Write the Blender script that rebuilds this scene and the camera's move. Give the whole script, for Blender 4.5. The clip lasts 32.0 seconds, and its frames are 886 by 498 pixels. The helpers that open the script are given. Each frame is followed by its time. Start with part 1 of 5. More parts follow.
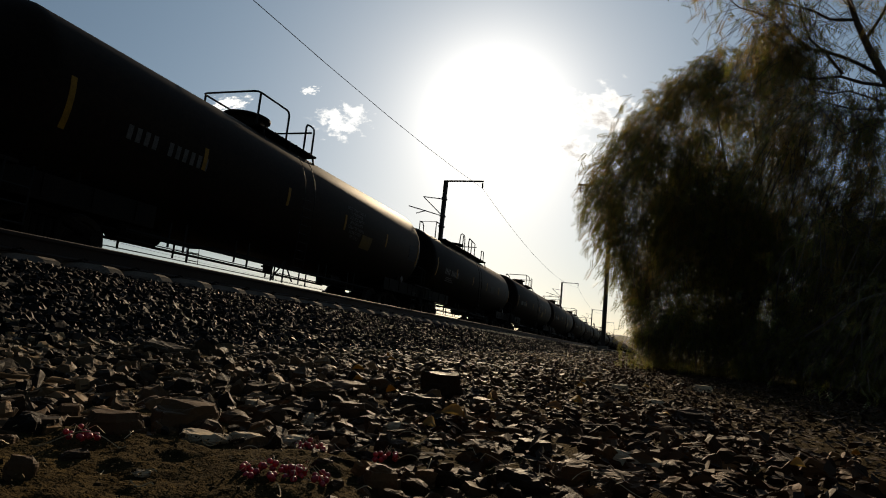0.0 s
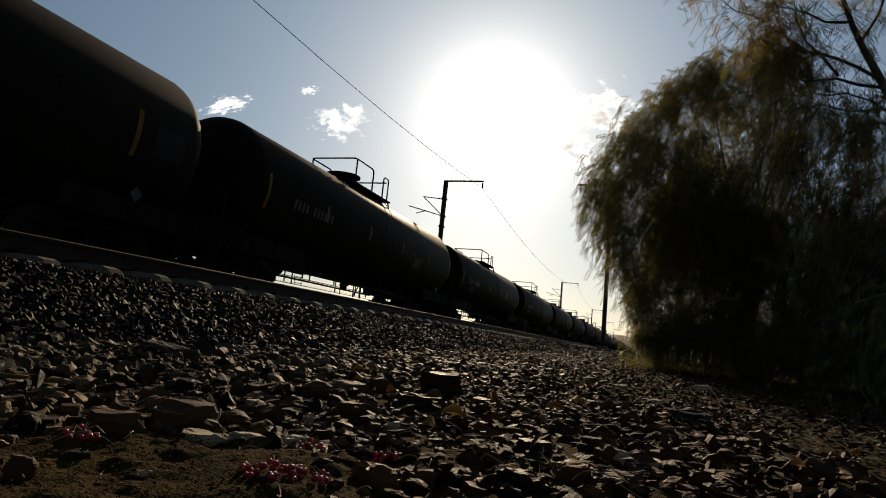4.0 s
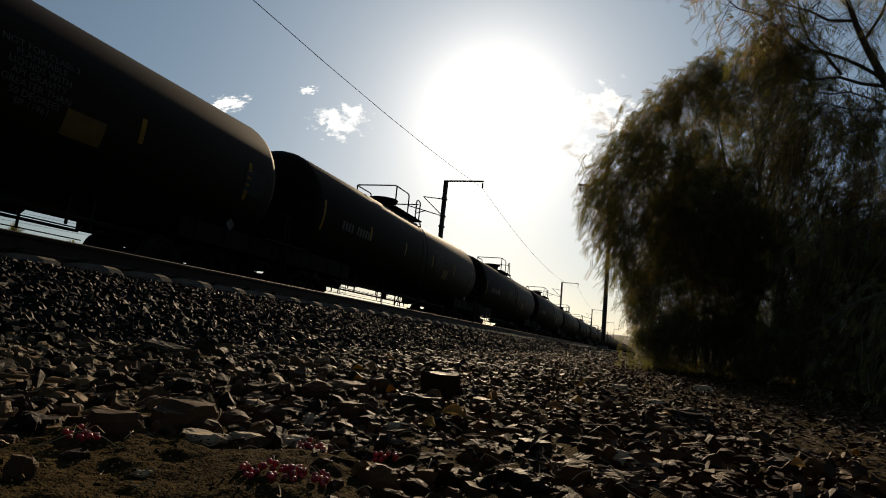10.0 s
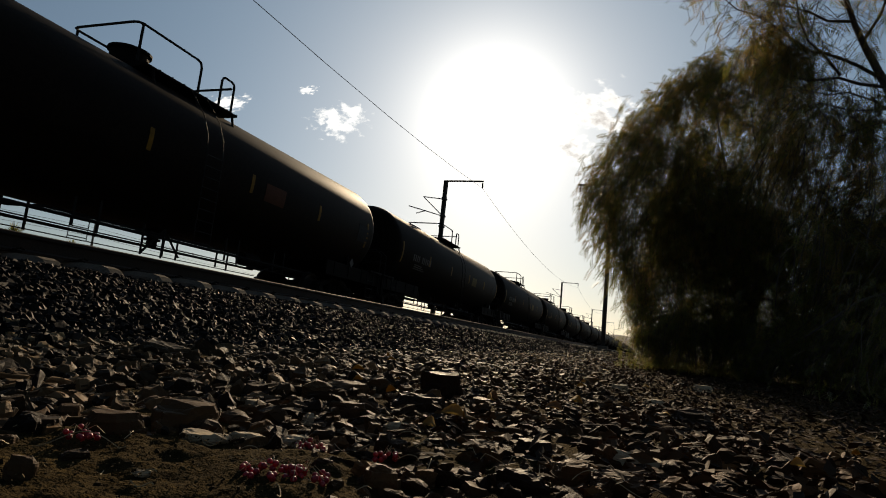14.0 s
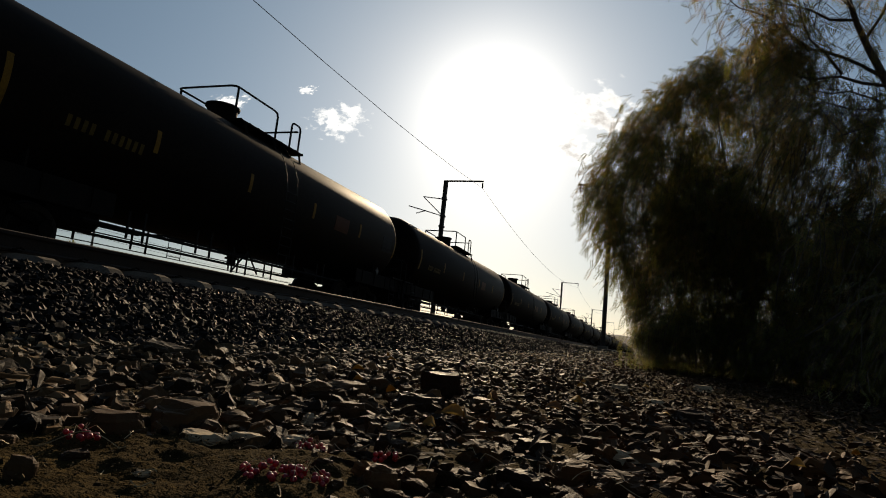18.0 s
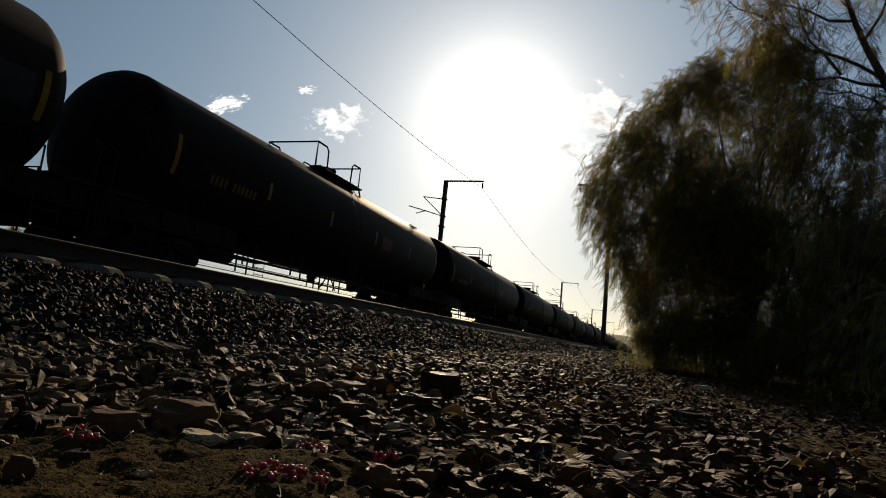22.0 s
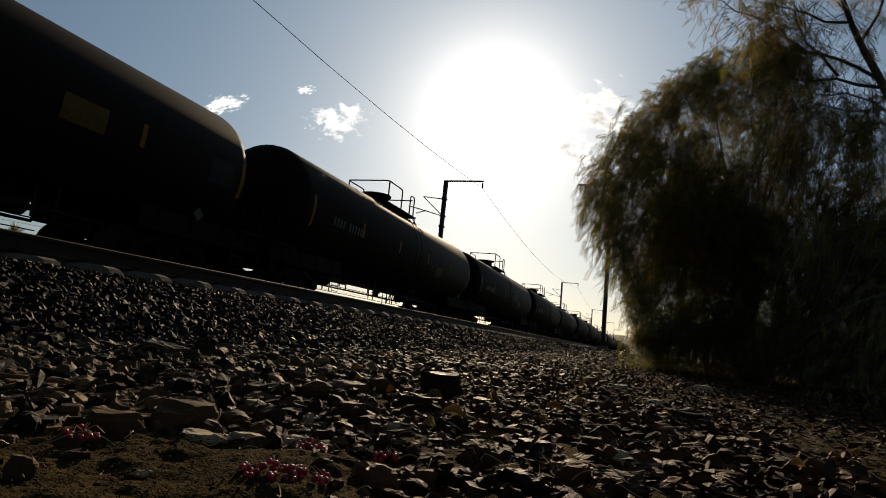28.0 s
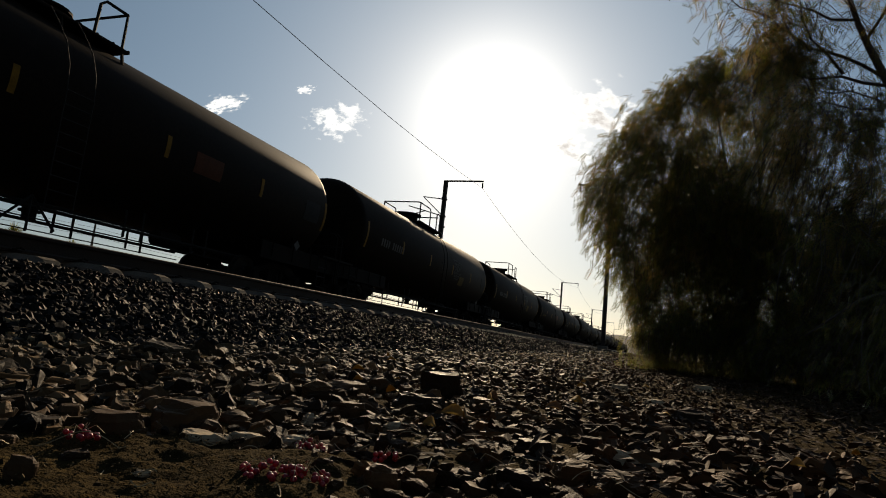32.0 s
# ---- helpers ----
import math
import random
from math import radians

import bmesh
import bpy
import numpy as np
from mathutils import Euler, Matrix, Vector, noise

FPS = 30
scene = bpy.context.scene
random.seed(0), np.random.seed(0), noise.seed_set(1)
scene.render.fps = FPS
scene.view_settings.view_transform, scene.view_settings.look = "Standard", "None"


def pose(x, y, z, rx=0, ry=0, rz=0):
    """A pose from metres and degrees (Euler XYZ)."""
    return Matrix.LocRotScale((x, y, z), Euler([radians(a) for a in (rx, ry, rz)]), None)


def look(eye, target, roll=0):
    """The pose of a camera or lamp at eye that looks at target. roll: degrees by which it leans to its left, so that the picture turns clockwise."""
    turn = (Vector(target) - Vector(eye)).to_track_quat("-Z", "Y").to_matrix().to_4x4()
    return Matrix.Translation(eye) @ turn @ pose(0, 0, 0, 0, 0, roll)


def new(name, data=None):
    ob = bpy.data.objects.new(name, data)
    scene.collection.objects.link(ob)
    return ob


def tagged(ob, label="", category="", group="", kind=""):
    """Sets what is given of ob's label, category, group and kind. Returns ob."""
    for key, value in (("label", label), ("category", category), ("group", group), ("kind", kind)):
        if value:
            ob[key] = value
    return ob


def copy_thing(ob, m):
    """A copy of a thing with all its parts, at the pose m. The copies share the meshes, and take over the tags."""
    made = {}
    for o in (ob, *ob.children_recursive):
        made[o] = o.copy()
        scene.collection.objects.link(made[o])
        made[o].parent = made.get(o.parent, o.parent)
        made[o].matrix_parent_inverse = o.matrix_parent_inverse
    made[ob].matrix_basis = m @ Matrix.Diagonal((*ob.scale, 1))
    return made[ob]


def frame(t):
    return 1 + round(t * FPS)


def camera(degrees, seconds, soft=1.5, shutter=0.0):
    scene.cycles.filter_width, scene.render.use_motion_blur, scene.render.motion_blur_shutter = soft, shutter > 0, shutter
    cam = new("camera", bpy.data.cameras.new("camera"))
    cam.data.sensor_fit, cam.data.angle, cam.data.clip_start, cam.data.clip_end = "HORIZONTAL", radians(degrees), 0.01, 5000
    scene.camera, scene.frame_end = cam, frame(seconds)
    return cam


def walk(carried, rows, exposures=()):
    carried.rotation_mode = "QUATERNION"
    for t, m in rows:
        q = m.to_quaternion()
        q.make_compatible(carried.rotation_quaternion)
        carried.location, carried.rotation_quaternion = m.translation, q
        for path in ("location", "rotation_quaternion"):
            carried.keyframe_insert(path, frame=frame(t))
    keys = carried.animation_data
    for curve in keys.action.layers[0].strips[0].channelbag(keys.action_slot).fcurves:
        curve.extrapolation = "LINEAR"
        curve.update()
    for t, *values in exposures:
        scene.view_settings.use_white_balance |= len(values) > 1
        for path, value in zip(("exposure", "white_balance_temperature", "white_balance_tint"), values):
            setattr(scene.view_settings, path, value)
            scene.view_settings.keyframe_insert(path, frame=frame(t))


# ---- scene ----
# ---- camera: a phone set down on the rubble beside a double track, tilted and still ----
EYE = (0.0, 0.0, 0.17)
VIEW = pose(*EYE, 90 + 8.31, 0, 19.48) @ pose(0, 0, 0, 0, 0, 5.84)
cam = camera(73.94, 32.0, soft=1.0, shutter=0.0)
walk(cam, [(0.0, VIEW), (32.0, VIEW)], exposures=[(0.0, 0.15), (32.0, 0.15)])

# ---- light: a low sun beyond the train, hazy blue sky ----
SUN_ELEV, SUN_AZ = radians(21.5), radians(-15.4)
SUN_DIR = Vector((math.sin(SUN_AZ) * math.cos(SUN_ELEV), math.cos(SUN_AZ) * math.cos(SUN_ELEV), math.sin(SUN_ELEV)))


def make_world():
    w = bpy.data.worlds.new("sky")
    scene.world = w
    w.use_nodes = True
    nt = w.node_tree
    nt.nodes.clear()
    out = nt.nodes.new("ShaderNodeOutputWorld")
    bg = nt.nodes.new("ShaderNodeBackground")
    sky = nt.nodes.new("ShaderNodeTexSky")
    sky.sky_type = "NISHITA"
    sky.sun_disc = False
    sky.sun_elevation, sky.sun_rotation = SUN_ELEV, SUN_AZ
    sky.air_density, sky.dust_density, sky.ozone_density = 1.0, 0.9, 2.0
    bg.inputs["Strength"].default_value = SKY
    # the aureole of the sun in the haze: forward scattering round the sun's direction
    geo = nt.nodes.new("ShaderNodeTexCoord")
    dot = nt.nodes.new("ShaderNodeVectorMath")
    dot.operation = "DOT_PRODUCT"
    nt.links.new(geo.outputs["Generated"], dot.inputs[0])
    dot.inputs[1].default_value = SUN_DIR
    up = nt.nodes.new("ShaderNodeMath")
    up.operation = "MAXIMUM"
    up.inputs[1].default_value = 0.0
    nt.links.new(dot.outputs["Value"], up.inputs[0])
    last = sky.outputs[0]
    for power, gain, tint in AUREOLE:
        p = nt.nodes.new("ShaderNodeMath")
        p.operation = "POWER"
        nt.links.new(up.outputs[0], p.inputs[0])
        p.inputs[1].default_value = power
        lobe = nt.nodes.new("ShaderNodeVectorMath")
        lobe.operation = "MULTIPLY_ADD"
        nt.links.new(p.outputs[0], lobe.inputs[0])
        lobe.inputs[1].default_value = [gain * c for c in tint]
        nt.links.new(last, lobe.inputs[2])
        last = lobe.outputs[0]
    # the pale haze that thickens towards the horizon
    sep = nt.nodes.new("ShaderNodeSeparateXYZ")
    nt.links.new(geo.outputs["Generated"], sep.inputs[0])
    low = nt.nodes.new("ShaderNodeMath")
    low.operation, low.use_clamp = "SUBTRACT", True
    low.inputs[0].default_value = 1.0
    nt.links.new(sep.outputs["Z"], low.inputs[1])
    band = nt.nodes.new("ShaderNodeMath")
    band.operation = "POWER"
    band.inputs[1].default_value = 11.0
    nt.links.new(low.outputs[0], band.inputs[0])
    haze = nt.nodes.new("ShaderNodeVectorMath")
    haze.operation = "MULTIPLY_ADD"
    haze.inputs[1].default_value = [HAZE * c for c in (1.0, 0.95, 0.82)]
    # haze scatters forward: it is thick towards the sun and thin behind the eye
    ahead = nt.nodes.new("ShaderNodeMath")
    ahead.operation = "MULTIPLY_ADD"
    ahead.inputs[1].default_value, ahead.inputs[2].default_value = 0.8, 0.2
    nt.links.new(up.outputs[0], ahead.inputs[0])
    veil = nt.nodes.new("ShaderNodeMath")
    veil.operation = "MULTIPLY"
    nt.links.new(band.outputs[0], veil.inputs[0])
    nt.links.new(ahead.outputs[0], veil.inputs[1])
    nt.links.new(veil.outputs[0], haze.inputs[0])
    nt.links.new(last, haze.inputs[2])
    nt.links.new(haze.outputs[0], bg.inputs["Color"])
    nt.links.new(bg.outputs[0], out.inputs["Surface"])


SKY, HAZE = 0.03, 3.5
WARM, PALE_BLUE = (1.0, 0.93, 0.82), (0.5, 0.77, 0.98)
AUREOLE = ((1500.0, 240.0, WARM), (160.0, 21.0, WARM), (30.0, 5.4, WARM), (2.5, 7.2, PALE_BLUE))
make_world()
sun = new("sun", bpy.data.lights.new("sun", "SUN"))
sun.data.energy, sun.data.angle, sun.data.color = 3.9, radians(0.55), (1.0, 0.77, 0.5)
sun.matrix_world = look(SUN_DIR * 100, (0, 0, 0))


# ---- materials ----
def material(name, base, rough=0.6, metal=0.0, spec=0.5):
    m = bpy.data.materials.new(name)
    m.use_nodes = True
    nt = m.node_tree
    b = nt.nodes["Principled BSDF"]
    b.inputs["Base Color"].default_value = (*base, 1)
    b.inputs["Roughness"].default_value = rough
    b.inputs["Metallic"].default_value = metal
    b.inputs["Specular IOR Level"].default_value = spec
    return m, nt, b


def noise_tex(nt, scale, detail=4, rough=0.6, coord="Object", stretch=(1, 1, 1), dist=0.0):
    tc = nt.nodes.new("ShaderNodeTexCoord")
    mp = nt.nodes.new("ShaderNodeMapping")
    mp.inputs["Scale"].default_value = stretch
    tx = nt.nodes.new("ShaderNodeTexNoise")
    tx.inputs["Scale"].default_value = scale
    tx.inputs["Detail"].default_value = detail
    tx.inputs["Roughness"].default_value = rough
    tx.inputs["Distortion"].default_value = dist
    nt.links.new(tc.outputs[coord], mp.inputs["Vector"])
    nt.links.new(mp.outputs[0], tx.inputs["Vector"])
    return tx.outputs["Fac"]


def ramp(nt, fac, stops):
    r = nt.nodes.new("ShaderNodeValToRGB")
    e = r.color_ramp.elements
    while len(e) < len(stops):
        e.new(0.5)
    for el, (p, c) in zip(e, stops):
        el.position, el.color = p, (*c, 1)
    nt.links.new(fac, r.inputs[0])
    return r.outputs[0]


def mix(nt, fac, a, b, mode="MIX"):
    m = nt.nodes.new("ShaderNodeMix")
    m.data_type, m.blend_type = "RGBA", mode
    if isinstance(fac, float):
        m.inputs["Factor"].default_value = fac
    else:
        nt.links.new(fac, m.inputs["Factor"])
    for sock, v in ((m.inputs[6], a), (m.inputs[7], b)):
        if isinstance(v, tuple):
            sock.default_value = (*v, 1)
        else:
            nt.links.new(v, sock)
    return m.outputs[2]


def bump(nt, b, height, strength, distance=0.01):
    n = nt.nodes.new("ShaderNodeBump")
    n.inputs["Strength"].default_value, n.inputs["Distance"].default_value = strength, distance
    nt.links.new(height, n.inputs["Height"])
    nt.links.new(n.outputs[0], b.inputs["Normal"])


def rough_by(nt, b, fac, lo, hi):
    r = nt.nodes.new("ShaderNodeMapRange")
    r.inputs["To Min"].default_value, r.inputs["To Max"].default_value = lo, hi
    nt.links.new(fac, r.inputs[0])
    nt.links.new(r.outputs[0], b.inputs["Roughness"])


def mat_two(name, a, c, scale, rough=(0.5, 0.8), fine=8.0, bmp=0.2, dist=0.01, metal=0.0, stretch=(1, 1, 1), lo=0.35, hi=0.65, coord="Object", spec=0.5):
    """A surface that varies between two colours at two scales, with fine relief."""
    m, nt, b = material(name, a, rough[0], metal, spec)
    n1 = noise_tex(nt, scale, 5, 0.6, coord, stretch)
    n2 = noise_tex(nt, scale * fine, 3, 0.7, coord)
    col = ramp(nt, n1, ((lo, a), (hi, c)))
    col = mix(nt, 0.35, col, ramp(nt, n2, ((0.3, tuple(v * 0.5 for v in a)), (0.7, tuple(min(1, v * 1.4) for v in c)))))
    nt.links.new(col, b.inputs["Base Color"])
    rough_by(nt, b, n1, *rough)
    bump(nt, b, n2, bmp, dist)
    return m


def mat_random(name, cols, scale=30.0, rough=(0.55, 0.85), source="Object", bmp=0.4, spec=0.5, trans=0.0, dust_and_flare=None):
    """Pieces that differ one from another: colour by the object's or the island's random number."""
    m, nt, b = material(name, cols[0], rough[0], 0, spec)
    if source == "Object":
        rnd = nt.nodes.new("ShaderNodeObjectInfo").outputs["Random"]
    else:
        rnd = nt.nodes.new("ShaderNodeNewGeometry").outputs["Random Per Island"]
    k = len(cols)
    col = ramp(nt, rnd, [(i / max(1, k - 1), c) for i, c in enumerate(cols)])
    n = noise_tex(nt, scale, 4, 0.7)
    col = mix(nt, 0.5, col, ramp(nt, n, ((0.3, (0.25, 0.25, 0.25)), (0.7, (1, 1, 1)))), "MULTIPLY")
    if dust_and_flare:
        # soil dust thickens on the stones towards the trees, reddened further for lens flare
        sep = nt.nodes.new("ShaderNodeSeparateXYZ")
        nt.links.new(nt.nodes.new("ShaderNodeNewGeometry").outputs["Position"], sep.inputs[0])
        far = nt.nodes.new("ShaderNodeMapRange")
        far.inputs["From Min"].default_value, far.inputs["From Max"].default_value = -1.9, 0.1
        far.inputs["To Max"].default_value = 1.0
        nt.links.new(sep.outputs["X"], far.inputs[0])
        col = mix(nt, far.outputs[0], col, mix(nt, 0.7, dust_and_flare, col, "MIX"))
        # the flare's red veil is put into the stones' colour
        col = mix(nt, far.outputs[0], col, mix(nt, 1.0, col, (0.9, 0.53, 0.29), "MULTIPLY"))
    nt.links.new(col, b.inputs["Base Color"])
    rough_by(nt, b, n, *rough)
    bump(nt, b, n, bmp, 0.004)
    if trans:
        t = nt.nodes.new("ShaderNodeBsdfTranslucent")
        nt.links.new(col, t.inputs["Color"])
        sh = nt.nodes.new("ShaderNodeMixShader")
        sh.inputs[0].default_value = trans
        nt.links.new(b.outputs[0], sh.inputs[1])
        nt.links.new(t.outputs[0], sh.inputs[2])
        nt.links.new(sh.outputs[0], nt.nodes["Material Output"].inputs["Surface"])
    return m


M = {}
M["tank"] = mat_two("tank_black_paint", (0.006, 0.004, 0.0027), (0.014, 0.009, 0.0052), 0.9, (0.52, 0.74), 14, 0.06, 0.01, stretch=(1, 0.35, 1.6), spec=0.04)
M["tank_brown"] = mat_two("tank_faded_paint", (0.007, 0.0048, 0.0031), (0.019, 0.0118, 0.0066), 0.7, (0.52, 0.76), 16, 0.06, 0.01, stretch=(1, 0.3, 1.8), spec=0.04)
M["iron"] = mat_two("sooty_iron", (0.006, 0.005, 0.004), (0.014, 0.01, 0.007), 3.0, (0.7, 0.9), 10, 0.2, 0.004, spec=0.06)
M["pipe"] = mat_two("black_pipe_paint", (0.012, 0.012, 0.012), (0.02, 0.018, 0.016), 4.0, (0.6, 0.8), 8, 0.1, 0.002, spec=0.06)
M["wheel"] = mat_two("wheel_steel", (0.015, 0.012, 0.01), (0.03, 0.022, 0.016), 4.0, (0.5, 0.75), 8, 0.1, 0.003, spec=0.2)
M["stripe"] = mat_two("reflective_amber", (0.13, 0.065, 0.005), (0.25, 0.13, 0.01), 5.0, (0.45, 0.7), 9, 0.1, 0.001, spec=0.1)
M["mark"] = mat_two("faded_white_lettering", (0.04, 0.038, 0.033), (0.1, 0.094, 0.085), 6.0, (0.5, 0.7), 8, 0.05, 0.001, spec=0.1)
M["dim_panel"] = mat_two("worn_grey_paint", (0.014, 0.014, 0.0135), (0.03, 0.029, 0.027), 5.0, (0.6, 0.8), 8, 0.05, 0.001, spec=0.1)
M["plate_yellow"] = mat_two("faded_yellow_panel", (0.07, 0.045, 0.012), (0.12, 0.078, 0.014), 4.0, (0.5, 0.7), 8, 0.05, 0.001, spec=0.08)
M["plate_red"] = mat_two("faded_red_panel", (0.06, 0.02, 0.008), (0.09, 0.03, 0.012), 4.0, (0.5, 0.7), 8, 0.05, 0.001, spec=0.08)
M["rail"] = mat_two("rail_rust", (0.018, 0.012, 0.009), (0.035, 0.024, 0.016), 8.0, (0.6, 0.85), 8, 0.15, 0.002, spec=0.2)
M["railhead"] = mat_two("rail_running_face", (0.32, 0.3, 0.28), (0.45, 0.42, 0.4), 6.0, (0.22, 0.4), 10, 0.05, 0.001, metal=1.0)
M["concrete"] = mat_two("sleeper_concrete", (0.09, 0.077, 0.06), (0.18, 0.155, 0.12), 3.0, (0.85, 1.0), 14, 0.35, 0.004, spec=0.05)
M["soil"] = mat_two("brown_soil", (0.012, 0.0084, 0.003), (0.06, 0.041, 0.0145), 7.0, (0.95, 1.0), 16, 0.9, 0.012, spec=0.02, lo=0.3, hi=0.7)
STONE_TONES = ((0.008, 0.0063, 0.005), (0.026, 0.02, 0.0145), (0.1, 0.075, 0.05), (0.012, 0.009, 0.0068), (0.2, 0.15, 0.098))
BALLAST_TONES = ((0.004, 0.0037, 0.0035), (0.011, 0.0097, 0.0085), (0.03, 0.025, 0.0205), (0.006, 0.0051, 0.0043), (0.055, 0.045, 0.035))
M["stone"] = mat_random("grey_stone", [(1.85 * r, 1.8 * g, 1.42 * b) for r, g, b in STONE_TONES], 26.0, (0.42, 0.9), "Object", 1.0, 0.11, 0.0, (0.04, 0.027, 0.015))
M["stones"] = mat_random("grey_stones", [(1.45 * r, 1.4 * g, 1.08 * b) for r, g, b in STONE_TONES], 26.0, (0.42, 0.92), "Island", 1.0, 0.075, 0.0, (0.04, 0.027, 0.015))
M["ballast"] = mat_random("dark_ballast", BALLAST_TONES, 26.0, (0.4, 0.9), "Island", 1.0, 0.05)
M["pale_stone"] = mat_two("pale_buff_stone", (0.22, 0.165, 0.095), (0.44, 0.34, 0.2), 9.0, (0.6, 0.9), 6, 0.4, 0.004, spec=0.3)
M["galv"] = mat_two("mast_steel", (0.035, 0.03, 0.026), (0.07, 0.06, 0.05), 2.0, (0.6, 0.8), 10, 0.1, 0.003, spec=0.2)
M["wire"] = mat_two("weathered_copper_wire", (0.05, 0.045, 0.04), (0.09, 0.08, 0.07), 3.0, (0.5, 0.7), 8, 0.05, 0.001, metal=0.5)
M["bark"] = mat_two("pepper_tree_bark", (0.05, 0.035, 0.025), (0.12, 0.09, 0.065), 6.0, (0.85, 1.0), 8, 0.7, 0.02, stretch=(1, 1, 0.3))
M["leaf"] = mat_random("pepper_tree_leaf", ((0.12, 0.14, 0.028), (0.17, 0.19, 0.035), (0.24, 0.235, 0.045), (0.26, 0.2, 0.055), (0.14, 0.16, 0.034)), 3.0, (0.32, 0.5), "Island", 0.0, 0.55, 0.62)
M["leaf_gold"] = mat_random("dry_pepper_tree_leaf", ((0.26, 0.21, 0.045), (0.34, 0.23, 0.055), (0.4, 0.24, 0.06), (0.28, 0.22, 0.05)), 3.0, (0.35, 0.55), "Island", 0.0, 0.5, 0.55)
M["hill"] = mat_two("hazy_hill", (0.1, 0.1, 0.09), (0.16, 0.15, 0.13), 0.01, (0.9, 1.0), 9, 0.0, 0.1)
M["berry"] = mat_random("pink_pepper_berry", ((0.35, 0.01, 0.02), (0.5, 0.03, 0.04), (0.28, 0.01, 0.02)), 60.0, (0.2, 0.4), "Object", 0.1, 0.6, 0.25)
M["dead_leaf"] = mat_random("dead_leaf", ((0.3, 0.2, 0.05), (0.38, 0.24, 0.04), (0.22, 0.13, 0.05)), 40.0, (0.5, 0.7), "Object", 0.2, 0.3, 0.45)
M["litter"] = mat_random("leaf_litter", ((0.02, 0.011, 0.005), (0.045, 0.024, 0.009), (0.1, 0.052, 0.02), (0.03, 0.015, 0.006)), 30.0, (0.7, 0.95), "Island", 0.2, 0.2)
M["clod"] = mat_random("soil_clod", ((0.02, 0.014, 0.005), (0.04, 0.028, 0.011), (0.1, 0.075, 0.035), (0.03, 0.02, 0.008)), 60.0, (0.9, 1.0), "Island", 0.4, 0.08)
M["straw"] = mat_two("dry_straw", (0.3, 0.22, 0.11), (0.45, 0.34, 0.18), 20.0, (0.6, 0.9), 8, 0.1, 0.001)


# ---- mesh helpers ----
def mesh_from(name, bm, mat, smooth=False):
    me = bpy.data.meshes.new(name)
    bm.normal_update()
    bm.to_mesh(me)
    bm.free()
    for mm in (mat if isinstance(mat, (list, tuple)) else [mat]):
        me.materials.append(mm)
    if smooth:
        me.polygons.foreach_set("use_smooth", [True] * len(me.polygons))
    return me


def part(name, bm, mat, parent=None, label="", smooth=False):
    ob = new(name, mesh_from(name, bm, mat, smooth) if isinstance(bm, bmesh.types.BMesh) else bm)
    ob.parent = parent
    if label:
        ob["label"] = label
    return ob


def box(bm, c, s, m=None, bev=0.0):
    d = bmesh.ops.create_cube(bm, size=1.0)
    vs = d["verts"]
    bmesh.ops.scale(bm, vec=s, verts=vs)
    if bev:
        es = list({e for v in vs for e in v.link_edges})
        r = bmesh.ops.bevel(bm, geom=es, offset=bev, segments=1, affect="EDGES")
        vs = list({v for f in r["faces"] for v in f.verts} | {v for v in vs if v.is_valid})
    if m:
        bmesh.ops.transform(bm, matrix=m, verts=vs)
    bmesh.ops.translate(bm, vec=c, verts=vs)
    return vs


def tube(bm, pts, r, seg=6, close=False, caps=True):
    """A round bar along a line of points; r is one radius or one for each point."""
    pts = [Vector(p) for p in pts]
    n = len(pts)
    rs = r if isinstance(r, (list, tuple)) else [r] * n
    rings = []
    up0 = None
    for i, p in enumerate(pts):
        a = pts[i - 1] if i > 0 else (pts[-1] if close else p)
        b = pts[i + 1] if i < n - 1 else (pts[0] if close else p)
        d = (b - a).normalized()
        if up0 is None or abs(up0.dot(d)) > 0.99:
            up0 = Vector((0, 0, 1)) if abs(d.z) < 0.9 else Vector((1, 0, 0))
        s = d.cross(up0).normalized()
        u = s.cross(d).normalized()
        up0 = u
        rings.append([bm.verts.new(p + rs[i] * (math.cos(t) * s + math.sin(t) * u)) for t in (2 * math.pi * k / seg for k in range(seg))])
    m = n if close else n - 1
    for i in range(m):
        A, B = rings[i], rings[(i + 1) % n]
        for k in range(seg):
            bm.faces.new((A[k], A[(k + 1) % seg], B[(k + 1) % seg], B[k]))
    if caps and not close:
        bm.faces.new(rings[0][::-1])
        bm.faces.new(rings[-1])


def lathe(bm, prof, seg=24, axis="z", centre=(0, 0, 0), flip=False):
    """A body of revolution from (along, radius) pairs; zero radius closes it."""
    c = Vector(centre)

    def put(a, r, t):
        x, y = r * math.cos(t), r * math.sin(t)
        return c + Vector({"z": (x, y, a), "y": (x, a, y), "x": (a, x, y)}[axis])
    rings = []
    for a, r in prof:
        if r < 1e-6:
            rings.append([bm.verts.new(put(a, 0, 0))])
        else:
            rings.append([bm.verts.new(put(a, r, 2 * math.pi * k / seg)) for k in range(seg)])
    for A, B in zip(rings, rings[1:]):
        for k in range(seg):
            j = (k + 1) % seg
            if len(A) == 1 and len(B) == 1:
                continue
            if len(A) == 1:
                bm.faces.new((A[0], B[j], B[k]))
            elif len(B) == 1:
                bm.faces.new((A[k], A[j], B[0]))
            else:
                bm.faces.new((A[k], A[j], B[j], B[k]))
    bmesh.ops.recalc_face_normals(bm, faces=bm.faces[:])


